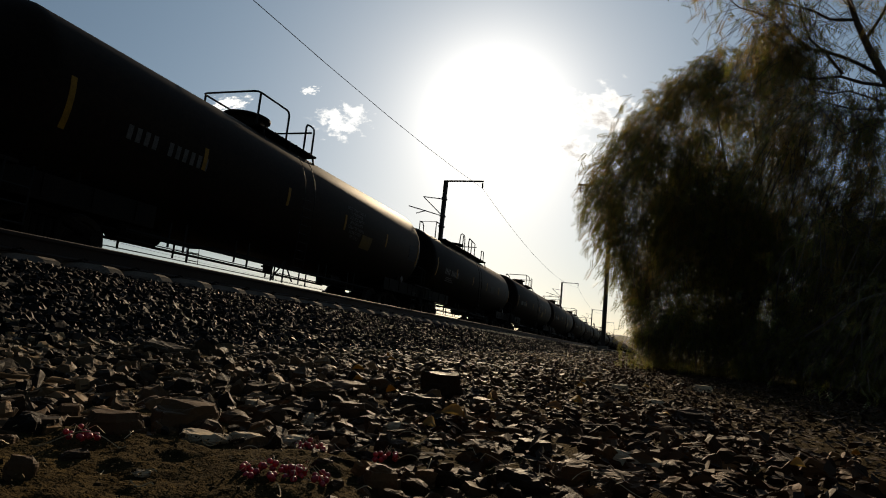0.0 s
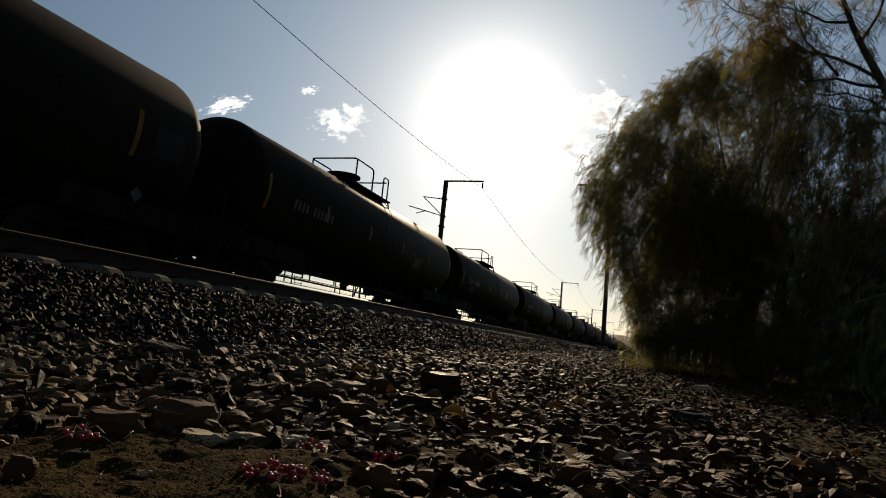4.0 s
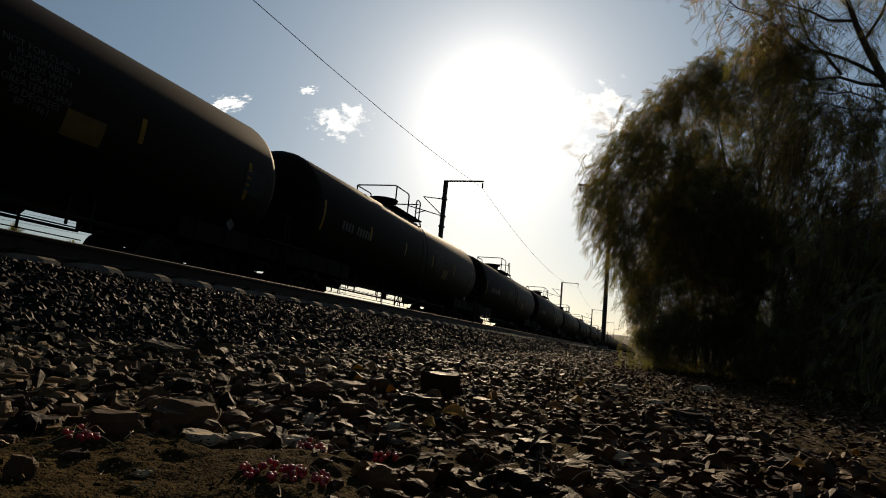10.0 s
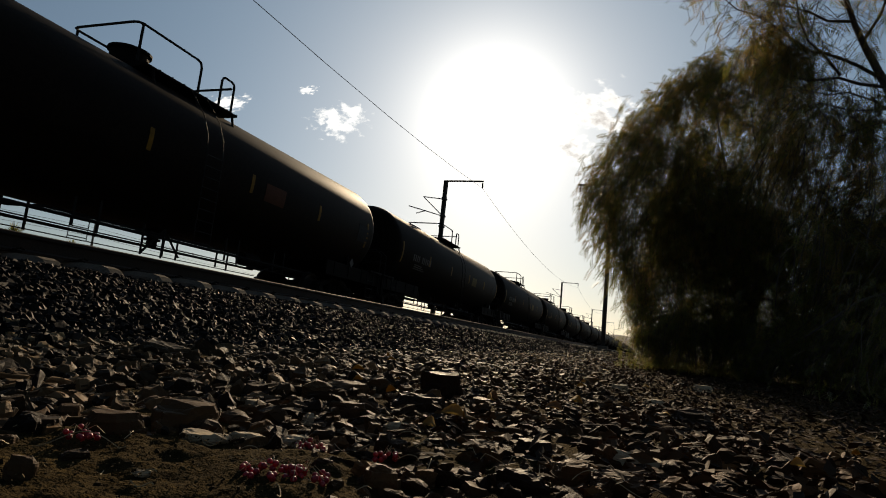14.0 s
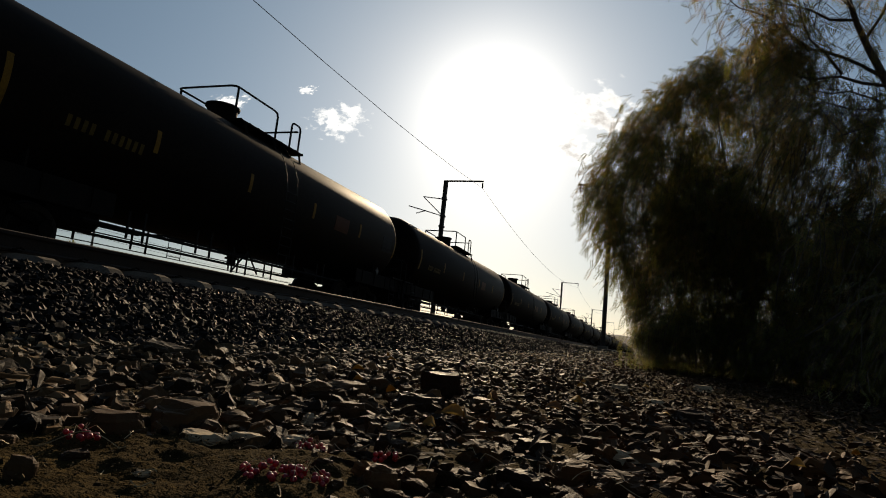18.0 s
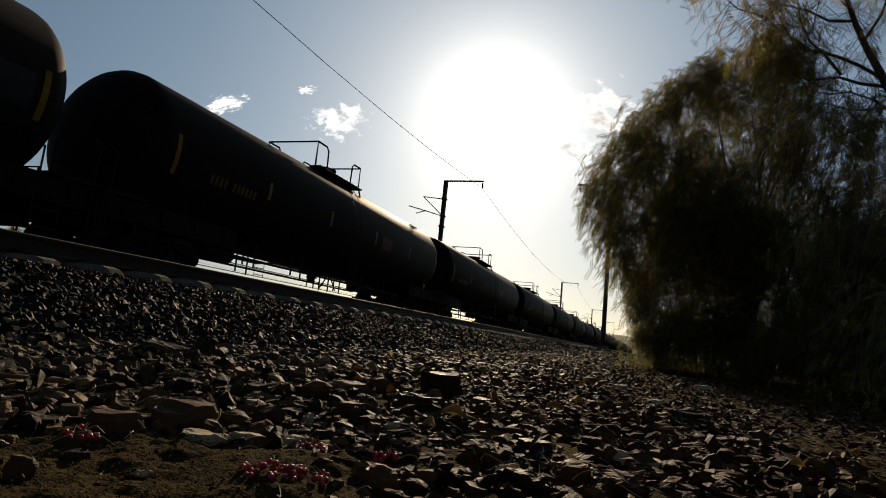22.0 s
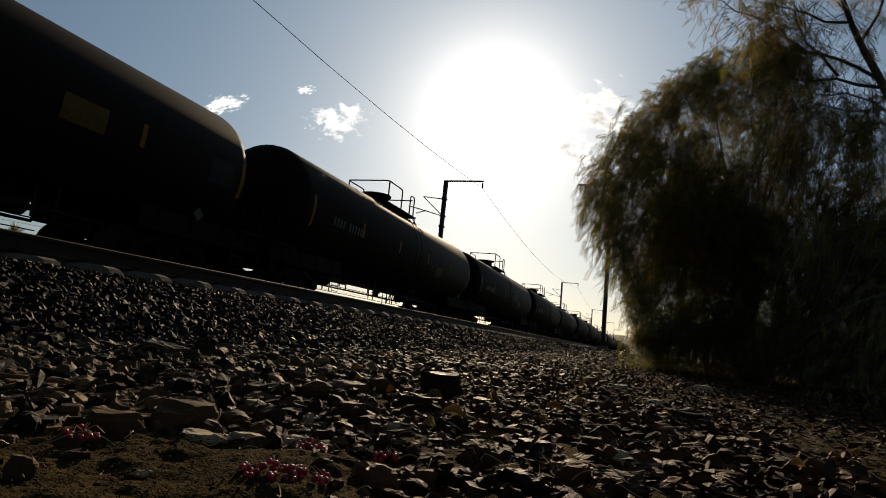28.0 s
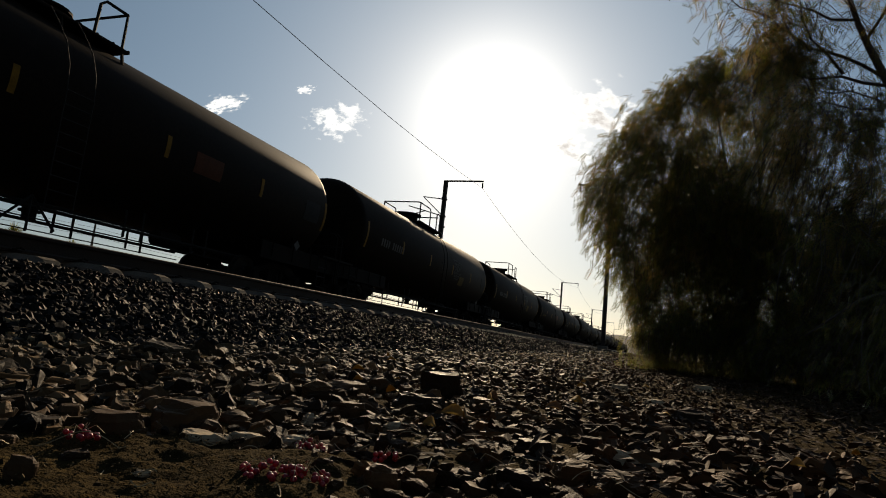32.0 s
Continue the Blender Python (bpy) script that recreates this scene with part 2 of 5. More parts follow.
def bulk_mesh(name, verts, faces, mat, smooth=False):
    """A mesh from arrays: faces is an (n, k) array of vertex numbers."""
    me = bpy.data.meshes.new(name)
    nf, k = faces.shape
    me.vertices.add(len(verts))
    me.vertices.foreach_set("co", np.ascontiguousarray(verts, np.float32).ravel())
    me.loops.add(nf * k)
    me.loops.foreach_set("vertex_index", np.ascontiguousarray(faces, np.int32).ravel())
    me.polygons.add(nf)
    me.polygons.foreach_set("loop_start", np.arange(0, nf * k, k, dtype=np.int32))
    me.update(calc_edges=True)
    me.validate()
    me.polygons.foreach_set("use_smooth", [bool(smooth)] * nf)
    me.materials.append(mat)
    return me


rng = np.random.default_rng(7)

# ---- the ground: flat rubble strip, ballast bank, double track ----
D1, D2 = 5.78, 9.99          # the two tracks' middle lines, to the left of the camera
RAIL = 0.67                  # top of the rails
BED = 0.37                   # top of the ballast


def smooth(a, b, v):
    t = np.clip((v - a) / (b - a), 0, 1)
    return t * t * (3 - 2 * t)


def ground_z(x, y):
    x, y = np.asarray(x, float), np.asarray(y, float)
    z = BED * np.clip((-2.25 - x) / 2.1, 0, 1)
    z = z * (1 - smooth(-11.6, -13.4, x) * 0.7)
    far = smooth(12, 34, y) * 0.2 * smooth(3.0, -1.0, x)
    z = np.maximum(z, far * (x > -12))
    z = z + 0.012 * np.sin(x * 2.3 + 1) * np.sin(y * 1.7) * (np.abs(x) < 20)
    return z


def spread(lo, hi, step, far, grow=1.25):
    v, s = [lo], step
    while v[-1] < hi:
        v.append(v[-1] + step)
    while v[-1] < far:
        s *= grow
        v.append(v[-1] + s)
    return v


def make_ground():
    right = spread(0, 5, 0.12, 2600)
    left = [-a for a in spread(0, 14, 0.12, 2600)][:0:-1]
    xs = np.array(left + right)
    ahead = spread(0, 12, 0.12, 3000, 1.12)
    back = [-a for a in spread(0, 2, 0.25, 900, 1.4)][:0:-1]
    ys = np.array(back + ahead)
    X, Y = np.meshgrid(xs, ys, indexing="ij")
    Z = ground_z(X, Y) + rng.normal(0, 0.004, X.shape) * (np.abs(Y) < 20)
    n, m = X.shape
    idx = np.arange(n * m).reshape(n, m)
    f = np.stack([idx[:-1, :-1], idx[1:, :-1], idx[1:, 1:], idx[:-1, 1:]], -1).reshape(-1, 4)
    me = bulk_mesh("ground", np.stack([X, Y, Z], -1).reshape(-1, 3), f, M["soil"], True)
    return tagged(new("ground", me), "brown dusty soil strewn with grey crushed stone beside the track", "ground", kind="structure")


ground = make_ground()


def bare_soil():
    """Trodden lumpy soil close to the camera, sinking under the stones at its rim."""
    xs, ys = np.arange(-1.1, -0.1, 0.005), np.arange(0.2, 0.8, 0.005)
    X, Y = np.meshgrid(xs, ys, indexing="ij")
    H = np.zeros(X.shape)
    for f, a in ((14, 0.006), (37, 0.004), (83, 0.0025), (170, 0.0015)):
        for k in range(3):
            t, p = rng.uniform(0, 6.28), rng.uniform(0, 6.28, 2)
            H += a * 0.55 * np.sin(f * (X * np.cos(t) + Y * np.sin(t)) + p[0] + 1.5 * np.sin(f * 0.6 * (Y * np.cos(t) - X * np.sin(t)) + p[1]))
    H += rng.normal(0, 0.0007, X.shape)
    rim = 1 - ((X + 0.55) / 0.27) ** 4 - ((Y - 0.42 - 0.15 * (X + 0.5)) / 0.26) ** 4
    Z = ground_z(X, Y) + H + 0.005 * np.clip(rim * 3, -3, 1)
    n, m = X.shape
    idx = np.arange(n * m).reshape(n, m)
    f = np.stack([idx[:-1, :-1], idx[1:, :-1], idx[1:, 1:], idx[:-1, 1:]], -1).reshape(-1, 4)
    me = bulk_mesh("bare_soil", np.stack([X, Y, Z], -1).reshape(-1, 3), f, M["soil"], True)
    tagged(new("bare_soil", me), "bare lumpy brown soil with fallen red berries", "soil", kind="structure")


bare_soil()


def rail_mesh(y0, y1):
    prof = [(-0.07, -0.17), (0.07, -0.17), (0.07, -0.155), (0.012, -0.135), (0.012, -0.045), (0.036, -0.035), (0.036, -0.008), (0.026, 0), (-0.026, 0), (-0.036, -0.008), (-0.036, -0.035), (-0.012, -0.045), (-0.012, -0.135), (-0.07, -0.155)]
    bm = bmesh.new()
    A = [bm.verts.new((x, y0, z)) for x, z in prof]
    B = [bm.verts.new((x, y1, z)) for x, z in prof]
    k = len(prof)
    for i in range(k):
        f = bm.faces.new((A[i], A[(i + 1) % k], B[(i + 1) % k], B[i]))
        f.material_index = 1 if i == 7 else 0
    bm.faces.new(A[::-1])
    bm.faces.new(B)
    bmesh.ops.recalc_face_normals(bm, faces=bm.faces[:])
    return mesh_from("rail", bm, [M["rail"], M["railhead"]])


def sleeper_mesh():
    """A concrete sleeper, rounded at the ends, lower in the middle."""
    bm = bmesh.new()
    half = [(1.32, 0.8, -0.13), (1.30, 0.92, -0.075), (1.26, 0.98, -0.035), (1.18, 1.0, -0.012), (0.95, 1.0, 0.0), (0.45, 0.94, -0.035)]
    st = [(-x, w, d) for x, w, d in half] + [(x, w, d) for x, w, d in half[::-1]]
    rings = []
    for x, w, d in st:
        top = -0.18 + d
        rings.append([bm.verts.new((x, v * w, min(z, top))) for v, z in ((-0.14, -0.42), (-0.14, top - 0.1), (-0.122, top - 0.045), (-0.07, top), (0.07, top), (0.122, top - 0.045), (0.14, top - 0.1), (0.14, -0.42))])
    for A, B in zip(rings, rings[1:]):
        for i in range(8):
            bm.faces.new((A[i], A[(i + 1) % 8], B[(i + 1) % 8], B[i]))
    bm.faces.new(rings[0])
    bm.faces.new(rings[-1])
    bmesh.ops.recalc_face_normals(bm, faces=bm.faces[:])
    return mesh_from("sleeper", bm, M["concrete"])


def clip_mesh():
    bm = bmesh.new()
    box(bm, (0, 0, -0.168), (0.16, 0.1, 0.02), bev=0.004)
    tube(bm, [(0.1, -0.05, -0.16), (0.1, 0.0, -0.145), (0.06, 0.03, -0.135), (0.1, 0.05, -0.15)], 0.008, 5)
    return mesh_from("rail_clip", bm, M["iron"])


SLEEPER, CLIP = sleeper_mesh(), clip_mesh()


def make_track(x, label, first, count):
    tr = tagged(new("railway_track"), label, "railway track", "double track", "structure")
    tr.location = (x, 0, RAIL)
    rail = rail_mesh(-640, 1500)
    for side in (-1, 1):
        part("rail", rail, None, tr).location = (side * 0.7535, 0, 0)
    for i in range(count):
        s = part("sleeper", SLEEPER, None, tr)
        s.location = (0, first + 0.6 * i, random.uniform(-0.012, 0.008))
        s.rotation_euler = (0, 0, random.uniform(-0.012, 0.012))
        if 18 < i < 108 and x > -8:
            for side in (-1, 1):
                part("rail_clip", CLIP, None, tr).location = (side * 0.7535 + 0.02, first + 0.6 * i, 0)
    rows = [first + 0.6 * (count + i) for i in range(360)]
    V = np.array([v.co for v in SLEEPER.vertices])
    F = [list(p.vertices) for p in SLEEPER.polygons]
    quads = np.array([f for f in F if len(f) == 4])
    vs = np.concatenate([V + (0, y, 0) for y in rows])
    fs = np.concatenate([quads + i * len(V) for i in range(len(rows))])
    tagged(part("far_sleepers", bulk_mesh("far_sleepers", vs, fs, M["concrete"]), None, tr), kind="stuff")
    return tr


make_track(-D1, "empty track with rusty rails on rounded concrete sleepers", 3.42 - 0.6 * 28, 170)
make_track(-D2, "track with rusty rails under the passing tank train", 1.2 - 0.6 * 28, 60)

# ---- the train: black tank cars, each a thing in parts ----
SPEED = 16.4
R_TANK, Z_TANK = 1.5, 2.60


def bm_new():
    return bmesh.new()


def wheelset_mesh():
    bm = bm_new()
    tube(bm, [(-1.05, 0, 0), (1.05, 0, 0)], 0.085, 10)
    for s in (-1, 1):
        lathe(bm, [(s * 0.685, 0.0), (s * 0.685, 0.48), (s * 0.715, 0.485), (s * 0.722, 0.46), (s * 0.80, 0.452), (s * 0.812, 0.44), (s * 0.80, 0.36), (s * 0.765, 0.33), (s * 0.765, 0.18), (s * 0.83, 0.14), (s * 0.83, 0.0)], 24, "x")
    return mesh_from("wheelset", bm, M["wheel"])


def side_frame_mesh():
    """A cast truck side frame with its bolster window and axle boxes."""
    bm = bm_new()
    for s in (-1, 1):
        box(bm, (0, s * 0.89, 0.02), (0.2, 0.3, 0.3), bev=0.03)
        box(bm, (0, s * 0.5, 0.2), (0.15, 0.75, 0.15), Matrix.Rotation(s * -0.32, 4, "X"), 0.03)
        box(bm, (0, s * 0.52, -0.14), (0.15, 0.75, 0.13), Matrix.Rotation(s * 0.42, 4, "X"), 0.03)
        box(bm, (0, s * 0.26, 0.05), (0.16, 0.1, 0.5), bev=0.02)
        tube(bm, [(-0.12, s * 0.89, 0), (0.16, s * 0.89, 0)], 0.12, 10)
    box(bm, (0, 0, 0.3), (0.16, 0.7, 0.16), bev=0.03)
    box(bm, (0, 0, -0.28), (0.18, 0.62, 0.12), bev=0.03)
    for k in (-0.13, 0, 0.13):
        tube(bm, [(0, k, -0.22), (0, k, 0.2)], 0.055, 8)
    return mesh_from("side_frame", bm, M["iron"])


def bolster_mesh():
    bm = bm_new()
    box(bm, (0, 0, 0.1), (2.0, 0.36, 0.22), bev=0.04)
    tube(bm, [(0, 0, 0.1), (0, 0, 0.32)], 0.2, 14)
    for s in (-1, 1):
        box(bm, (s * 0.0, s * 0.36, -0.12), (1.5, 0.07, 0.16), bev=0.02)
        for w in (-1, 1):
            box(bm, (w * 0.75, s * 0.4, -0.05), (0.1, 0.09, 0.36), bev=0.02)
    return mesh_from("bolster", bm, M["iron"])


WHEELSET, SIDE_FRAME, BOLSTER = wheelset_mesh(), side_frame_mesh(), bolster_mesh()


def bogie(parent, y):
    """Two wheelsets under cast side frames."""
    b = part("bogie", BOLSTER, None, parent)
    b.location = (0, y, 0.5)
    for s in (-1, 1):
        part("side_frame", SIDE_FRAME, None, b).location = (s * 1.0, 0, 0)
    for s in (-1, 1):
        w = part("wheelset", WHEELSET, None, b)
        w.location = (0, s * 0.89, -0.045)
        WHEELSETS.append(w)
    return b


WHEELSETS = []


def tank_profile(half):
    """Along and radius of the tank: straight shell, ring seams, dished ends."""
    h = 0.7
    p = [(-half, 0.0)]
    for k in range(1, 8):
        a = math.pi / 2 * k / 8
        p.append((-half + h - h * math.cos(a), R_TANK * math.sin(a) ** 0.92))
    p.append((-half + h, R_TANK))
    p += [(half - h, R_TANK)]
    for k in range(7, 0, -1):
        a = math.pi / 2 * k / 8
        p.append((half - h + h * math.cos(a), R_TANK * math.sin(a) ** 0.92))
    return p + [(half, 0.0)]


def on_shell(side, ang, out=0.0):
    """x and z on the shell, ang degrees above the middle, on the +x or -x side."""
    a = radians(ang)
    return side * (R_TANK + out) * math.cos(a), Z_TANK + (R_TANK + out) * math.sin(a)


def shell_patch(bm, side, y0, y1, a0, a1, out=0.005, n=6, skew=0.0):
    """A thin curved plate that lies on the shell."""
    lo, hi = [], []
    for k in range(n + 1):
        ang = a0 + (a1 - a0) * k / n
        sk = skew * k / n
        for lst, o in ((lo, out * 0.2), (hi, out)):
            x, z = on_shell(side, ang, o)
            lst.append((bm.verts.new((x, y0 + sk, z)), bm.verts.new((x, y1 + sk, z))))
    for k in range(n):
        bm.faces.new((hi[k][0], hi[k][1], hi[k + 1][1], hi[k + 1][0]))
        bm.faces.new((lo[k][1], lo[k][0], lo[k + 1][0], lo[k + 1][1]))
        for e in (0, 1):
            bm.faces.new((lo[k][e], hi[k][e], hi[k + 1][e], lo[k + 1][e]))
    for k in (0, n):
        bm.faces.new((lo[k][0], lo[k][1], hi[k][1], hi[k][0]))
    bmesh.ops.recalc_face_normals(bm, faces=bm.faces[:])


def railing(pts, r=0.024):
    bm = bm_new()
    tube(bm, pts, r, 6)
    return bm


def hoop(y0, y1, x, z0, h, slant=0.0, rad=0.14):
    """A bent pipe: up, over with round corners, and down."""
    return [(x, y0, z0), (x, y0 + slant, z0 + h - rad), (x, y0 + slant + rad * 0.3, z0 + h - rad * 0.3), (x, y0 + slant + rad, z0 + h), (x, y1 - slant - rad, z0 + h), (x, y1 - slant - rad * 0.3, z0 + h - rad * 0.3), (x, y1 - slant, z0 + h - rad), (x, y1, z0)]


def top_gear(car, style):
    """The manway, its platform and the guard rails on the tank's back."""
    zt = Z_TANK + R_TANK
    deck = zt - 0.06
    bm = bm_new()
    if style == 2:
        prof = [(zt - 0.2, 0.0), (zt - 0.2, 0.3), (zt + 0.06, 0.3), (zt + 0.06, 0.36), (zt + 0.1, 0.36), (zt + 0.12, 0.0)]
    elif style == 4:
        prof = [(zt - 0.2, 0.0), (zt - 0.2, 0.36), (zt + 0.37, 0.36), (zt + 0.37, 0.41), (zt + 0.42, 0.41), (zt + 0.44, 0.25), (zt + 0.45, 0.0)]
    elif style == 1:
        prof = [(zt - 0.2, 0.0), (zt - 0.2, 0.36), (zt + 0.27, 0.36), (zt + 0.27, 0.42), (zt + 0.32, 0.42), (zt + 0.34, 0.25), (zt + 0.35, 0.0)]
    else:
        prof = [(zt - 0.2, 0.0), (zt - 0.2, 0.46), (zt + 0.26, 0.46), (zt + 0.3, 0.6), (zt + 0.36, 0.6), (zt + 0.4, 0.35), (zt + 0.41, 0.0)]
    lathe(bm, prof, 20, "z", (0, {0: -0.7, 1: 0.3, 4: -0.95}.get(style, -0.35), 0))
    part("manway", bm, M["iron"], car, "round black manway dome on top")
    bm = bm_new()
    lathe(bm, [(zt - 0.1, 0.0), (zt - 0.1, 0.14), (zt + 0.16, 0.14), (zt + 0.16, 0.18), (zt + 0.2, 0.18), (zt + 0.21, 0.0)], 12, "z", (0.05, 0.75, 0))
    part("safety_valve", bm, M["iron"], car)
    long_walk = style == 3
    for s in (-1, 1):
        bm = bm_new()
        y0, y1 = (-4.2, 3.3) if long_walk and s == 1 else (-1.35, 1.3)
        box(bm, (s * 0.74, (y0 + y1) / 2, deck - 0.02), (0.4, y1 - y0, 0.05), bev=0.008)
        n = int((y1 - y0) / 0.3)
        for k in range(n + 1):
            box(bm, (s * 0.74, y0 + 0.02 + (y1 - y0 - 0.04) * k / n, deck + 0.012), (0.38, 0.03, 0.02))
        part("walkway", bm, M["iron"], car)
        for y in (y0 + 0.2, (y0 + y1) / 2, y1 - 0.15):
            bm = bm_new()
            tube(bm, [(s * 0.9, y, deck - 0.03), (s * 0.98, y, zt - 0.38)], 0.03, 5)
            part("walkway_bracket", bm, M["iron"], car)
    h = {1: 0.7, 2: 0.66, 4: 0.74}.get(style, 0.82)
    z0 = deck - 0.02
    x = 0.84
    rails = []
    if style in (0, 2, 4):
        # one bent pipe round the front end, open towards the ladder
        a, b = (-1.45, -0.1) if style == 0 else (-1.58, 0.1)
        rails.append([(-x, b, z0), (-x, b, z0 + h - 0.12), (-x, b - 0.04, z0 + h - 0.03), (-x, b - 0.14, z0 + h), (-x, a + 0.12, z0 + h), (-x + 0.04, a + 0.03, z0 + h), (-x + 0.14, a, z0 + h), (x - 0.14, a, z0 + h), (x - 0.04, a + 0.03, z0 + h), (x, a + 0.12, z0 + h), (x, b - 0.14, z0 + h), (x, b - 0.04, z0 + h - 0.03), (x, b, z0 + h - 0.12), (x, b, z0)])
        rails += [[(-x, a + 0.1, z0 - 0.3), (-x, a + 0.1, z0 + h)], [(x, a + 0.1, z0), (x, a + 0.1, z0 + h)]]
        rails += [[(-x, 1.2, z0), (-x, 1.2, z0 + h - 0.1), (x - 0.1, 1.2, z0 + h - 0.1)], hoop(0.75, 1.16, x, z0, h, 0.0, 0.1)]
    elif style == 1:
        a = -1.5
        rails += [[(-x, a, z0 - 0.2), (-x, a, z0 + h), (x, a, z0 + h), (x, a, z0)]]
        rails += [[(x, a, z0 + h), (x, a + 0.5, z0 + h), (x, a + 0.62, z0 + h - 0.1), (x, a + 0.65, z0)], [(-x, a, z0 + h), (-x, a + 0.5, z0 + h), (-x, a + 0.62, z0 + h - 0.1), (-x, a + 0.65, z0)]]
        rails += [[(-x, 0.35, z0), (-x, 0.35, z0 + h - 0.12), (-x, 0.45, z0 + h), (-x, 1.2, z0 + h), (x, 1.2, z0 + h), (x, 1.2, z0)], [(x, 1.2, z0 + h), (x, 0.75, z0 + h), (x, 0.65, z0 + h - 0.1), (x, 0.62, z0)]]
    else:
        w = 0.42
        rails += [[(-w, -4.3, z0), (-w, -4.3, z0 + h), (w, -4.3, z0 + h), (w, -4.3, z0)], [(w, -4.3, z0 + h), (w, -3.85, z0 + h), (w, -3.72, z0 + h - 0.12), (w, -3.7, z0)], [(-w, -4.3, z0 + h), (-w, -3.9, z0 + h), (-w, -3.77, z0 + h - 0.12), (-w, -3.75, z0)]]
        rails += [hoop(-1.75, -0.85, x, z0, h, 0.04, 0.25), [(x, -1.2, z0), (x, -1.2, z0 + h - 0.05)], [(x, -0.15, z0), (x, -0.15, z0 + h - 0.15), (x, -0.05, z0 + h), (x, 1.05, z0 + h - 0.1), (x, 1.1, z0)], [(x, 0.4, z0), (x, 0.4, z0 + h - 0.05)], [(-x, 1.4, z0), (-x, 1.4, z0 + 0.6), (x, 1.4, z0 + 0.6)], hoop(2.5, 3.0, x, z0, 0.6, 0.0, 0.12)]
    for pts in rails:
        part("guard_rail", railing(pts, 0.027), M["pipe"], car)
    # the ladders down both sides
    for s in (-1, 1):
        bm = bm_new()
        for y in (-0.23, 0.23):
            pts = [(s * 0.94, y, deck)] + [(on_shell(s, a, 0.16)[0], y, on_shell(s, a, 0.16)[1]) for a in (45, 30, 15, 0)] + [(s * 1.66, y, 0.75)]
            tube(bm, pts, 0.01, 5)
        ladder = part("ladder", bm, M["pipe"], car)
        bm = bm_new()
        tube(bm, [(0, -0.23, 0), (0, 0.23, 0)], 0.012, 5)
        rung = mesh_from("rung", bm, M["pipe"])
        for k in range(9):
            part("rung", rung, None, ladder).location = (s * 1.66, 0, 0.8 + 0.22 * k)


def underframe(car, half, centre):
    """Stub sills, body bolsters, draft gear, brake gear and pipes below the tank."""
    for s in (-1, 1):
        bm = bm_new()
        box(bm, (0, s * (half - 1.2), 0.95), (0.36, 3.6, 0.34), bev=0.02)
        for w in (-1, 1):
            box(bm, (w * 0.26, s * (half - 1.2), 1.12), (0.2, 3.6, 0.03))
        part("stub_sill", bm, M["iron"], car)
        bm = bm_new()
        box(bm, (0, s * centre, 1.0), (2.4, 0.3, 0.22), bev=0.02)
        for w in (-1, 1):
            box(bm, (w * 0.95, s * centre, 1.35), (0.5, 0.04, 0.8))
            box(bm, (w * 1.15, s * centre, 1.2), (0.05, 0.4, 0.3), bev=0.01)
        part("body_bolster", bm, M["iron"], car)
        bm = bm_new()
        box(bm, (0, s * (half + 0.18), 0.86), (0.22, 0.55, 0.22), bev=0.03)
        box(bm, (0.05 * s, s * (half + 0.52), 0.86), (0.34, 0.3, 0.3), bev=0.06)
        part("coupler", bm, M["iron"], car)
        # end platform with its grab rails
        bm = bm_new()
        box(bm, (0, s * (half + 0.05), 1.33), (2.9, 0.9, 0.07), bev=0.01)
        part("end_platform", bm, M["iron"], car)
        bm = bm_new()
        for w in (-1, 1):
            box(bm, (w * 0.82, s * (half + 0.47), 0.96), (1.2, 0.05, 0.66), bev=0.01)
        part("end_sill", bm, M["iron"], car)
        for w in (-1, 1):
            bm = bm_new()
            y0, y1 = centre - 1.5, half + 0.45
            box(bm, (w * 1.34, s * (y0 + y1) / 2, 1.1), (0.05, y1 - y0, 0.42), bev=0.01)
            for k in range(4):
                box(bm, (w * 1.34, s * (y0 + (y1 - y0) * (k + 0.5) / 4), 1.13), (0.09, 0.05, 0.34))
            part("side_sill", bm, M["iron"], car)
        for w in (-1, 1):
            bm = bm_new()
            y = s * (half + 0.36)
            tube(bm, [(w * 1.4, y, 0.55), (w * 1.4, y, 2.0), (w * 1.2, y, 2.15), (w * 0.35, y, 2.15), (w * 0.35, y, 1.35)], 0.02, 5)
            tube(bm, [(w * 1.4, y, 1.75), (w * 0.35, y, 1.75)], 0.016, 5)
            part("end_rail", bm, M["pipe"], car)
            bm = bm_new()
            ys = (half - 0.2, half - 0.62)
            for yy in ys:
                tube(bm, [(w * 1.45, s * yy, 0.45), (w * 1.45, s * yy, 1.34)], 0.018, 5)
            for z in (0.47, 0.75, 1.0):
                tube(bm, [(w * 1.45, s * ys[0], z), (w * 1.45, s * ys[1], z)], 0.018, 5)
            part("step_ladder", bm, M["pipe"], car)
        bm = bm_new()
        tube(bm, [(0.25, s * (half + 0.3), 0.8), (0.3, s * (half + 0.5), 0.55), (0.25, s * (half + 0.75), 0.45)], 0.03, 6)
        part("air_hose", bm, M["pipe"], car)
    bm = bm_new()
    lathe(bm, [(half + 0.12, 0.25), (half + 0.16, 0.25), (half + 0.16, 0.29), (half + 0.12, 0.29), (half + 0.12, 0.25)], 18, "y", (-0.75, 0, 1.75))
    for k in range(4):
        t = math.pi / 4 * k
        tube(bm, [(-0.75 + 0.26 * math.cos(t), half + 0.14, 1.75 + 0.26 * math.sin(t)), (-0.75 - 0.26 * math.cos(t), half + 0.14, 1.75 - 0.26 * math.sin(t))], 0.012, 4)
    tube(bm, [(-0.75, half - 0.1, 1.75), (-0.75, half + 0.14, 1.75)], 0.03, 6)
    part("hand_brake_wheel", bm, M["iron"], car)
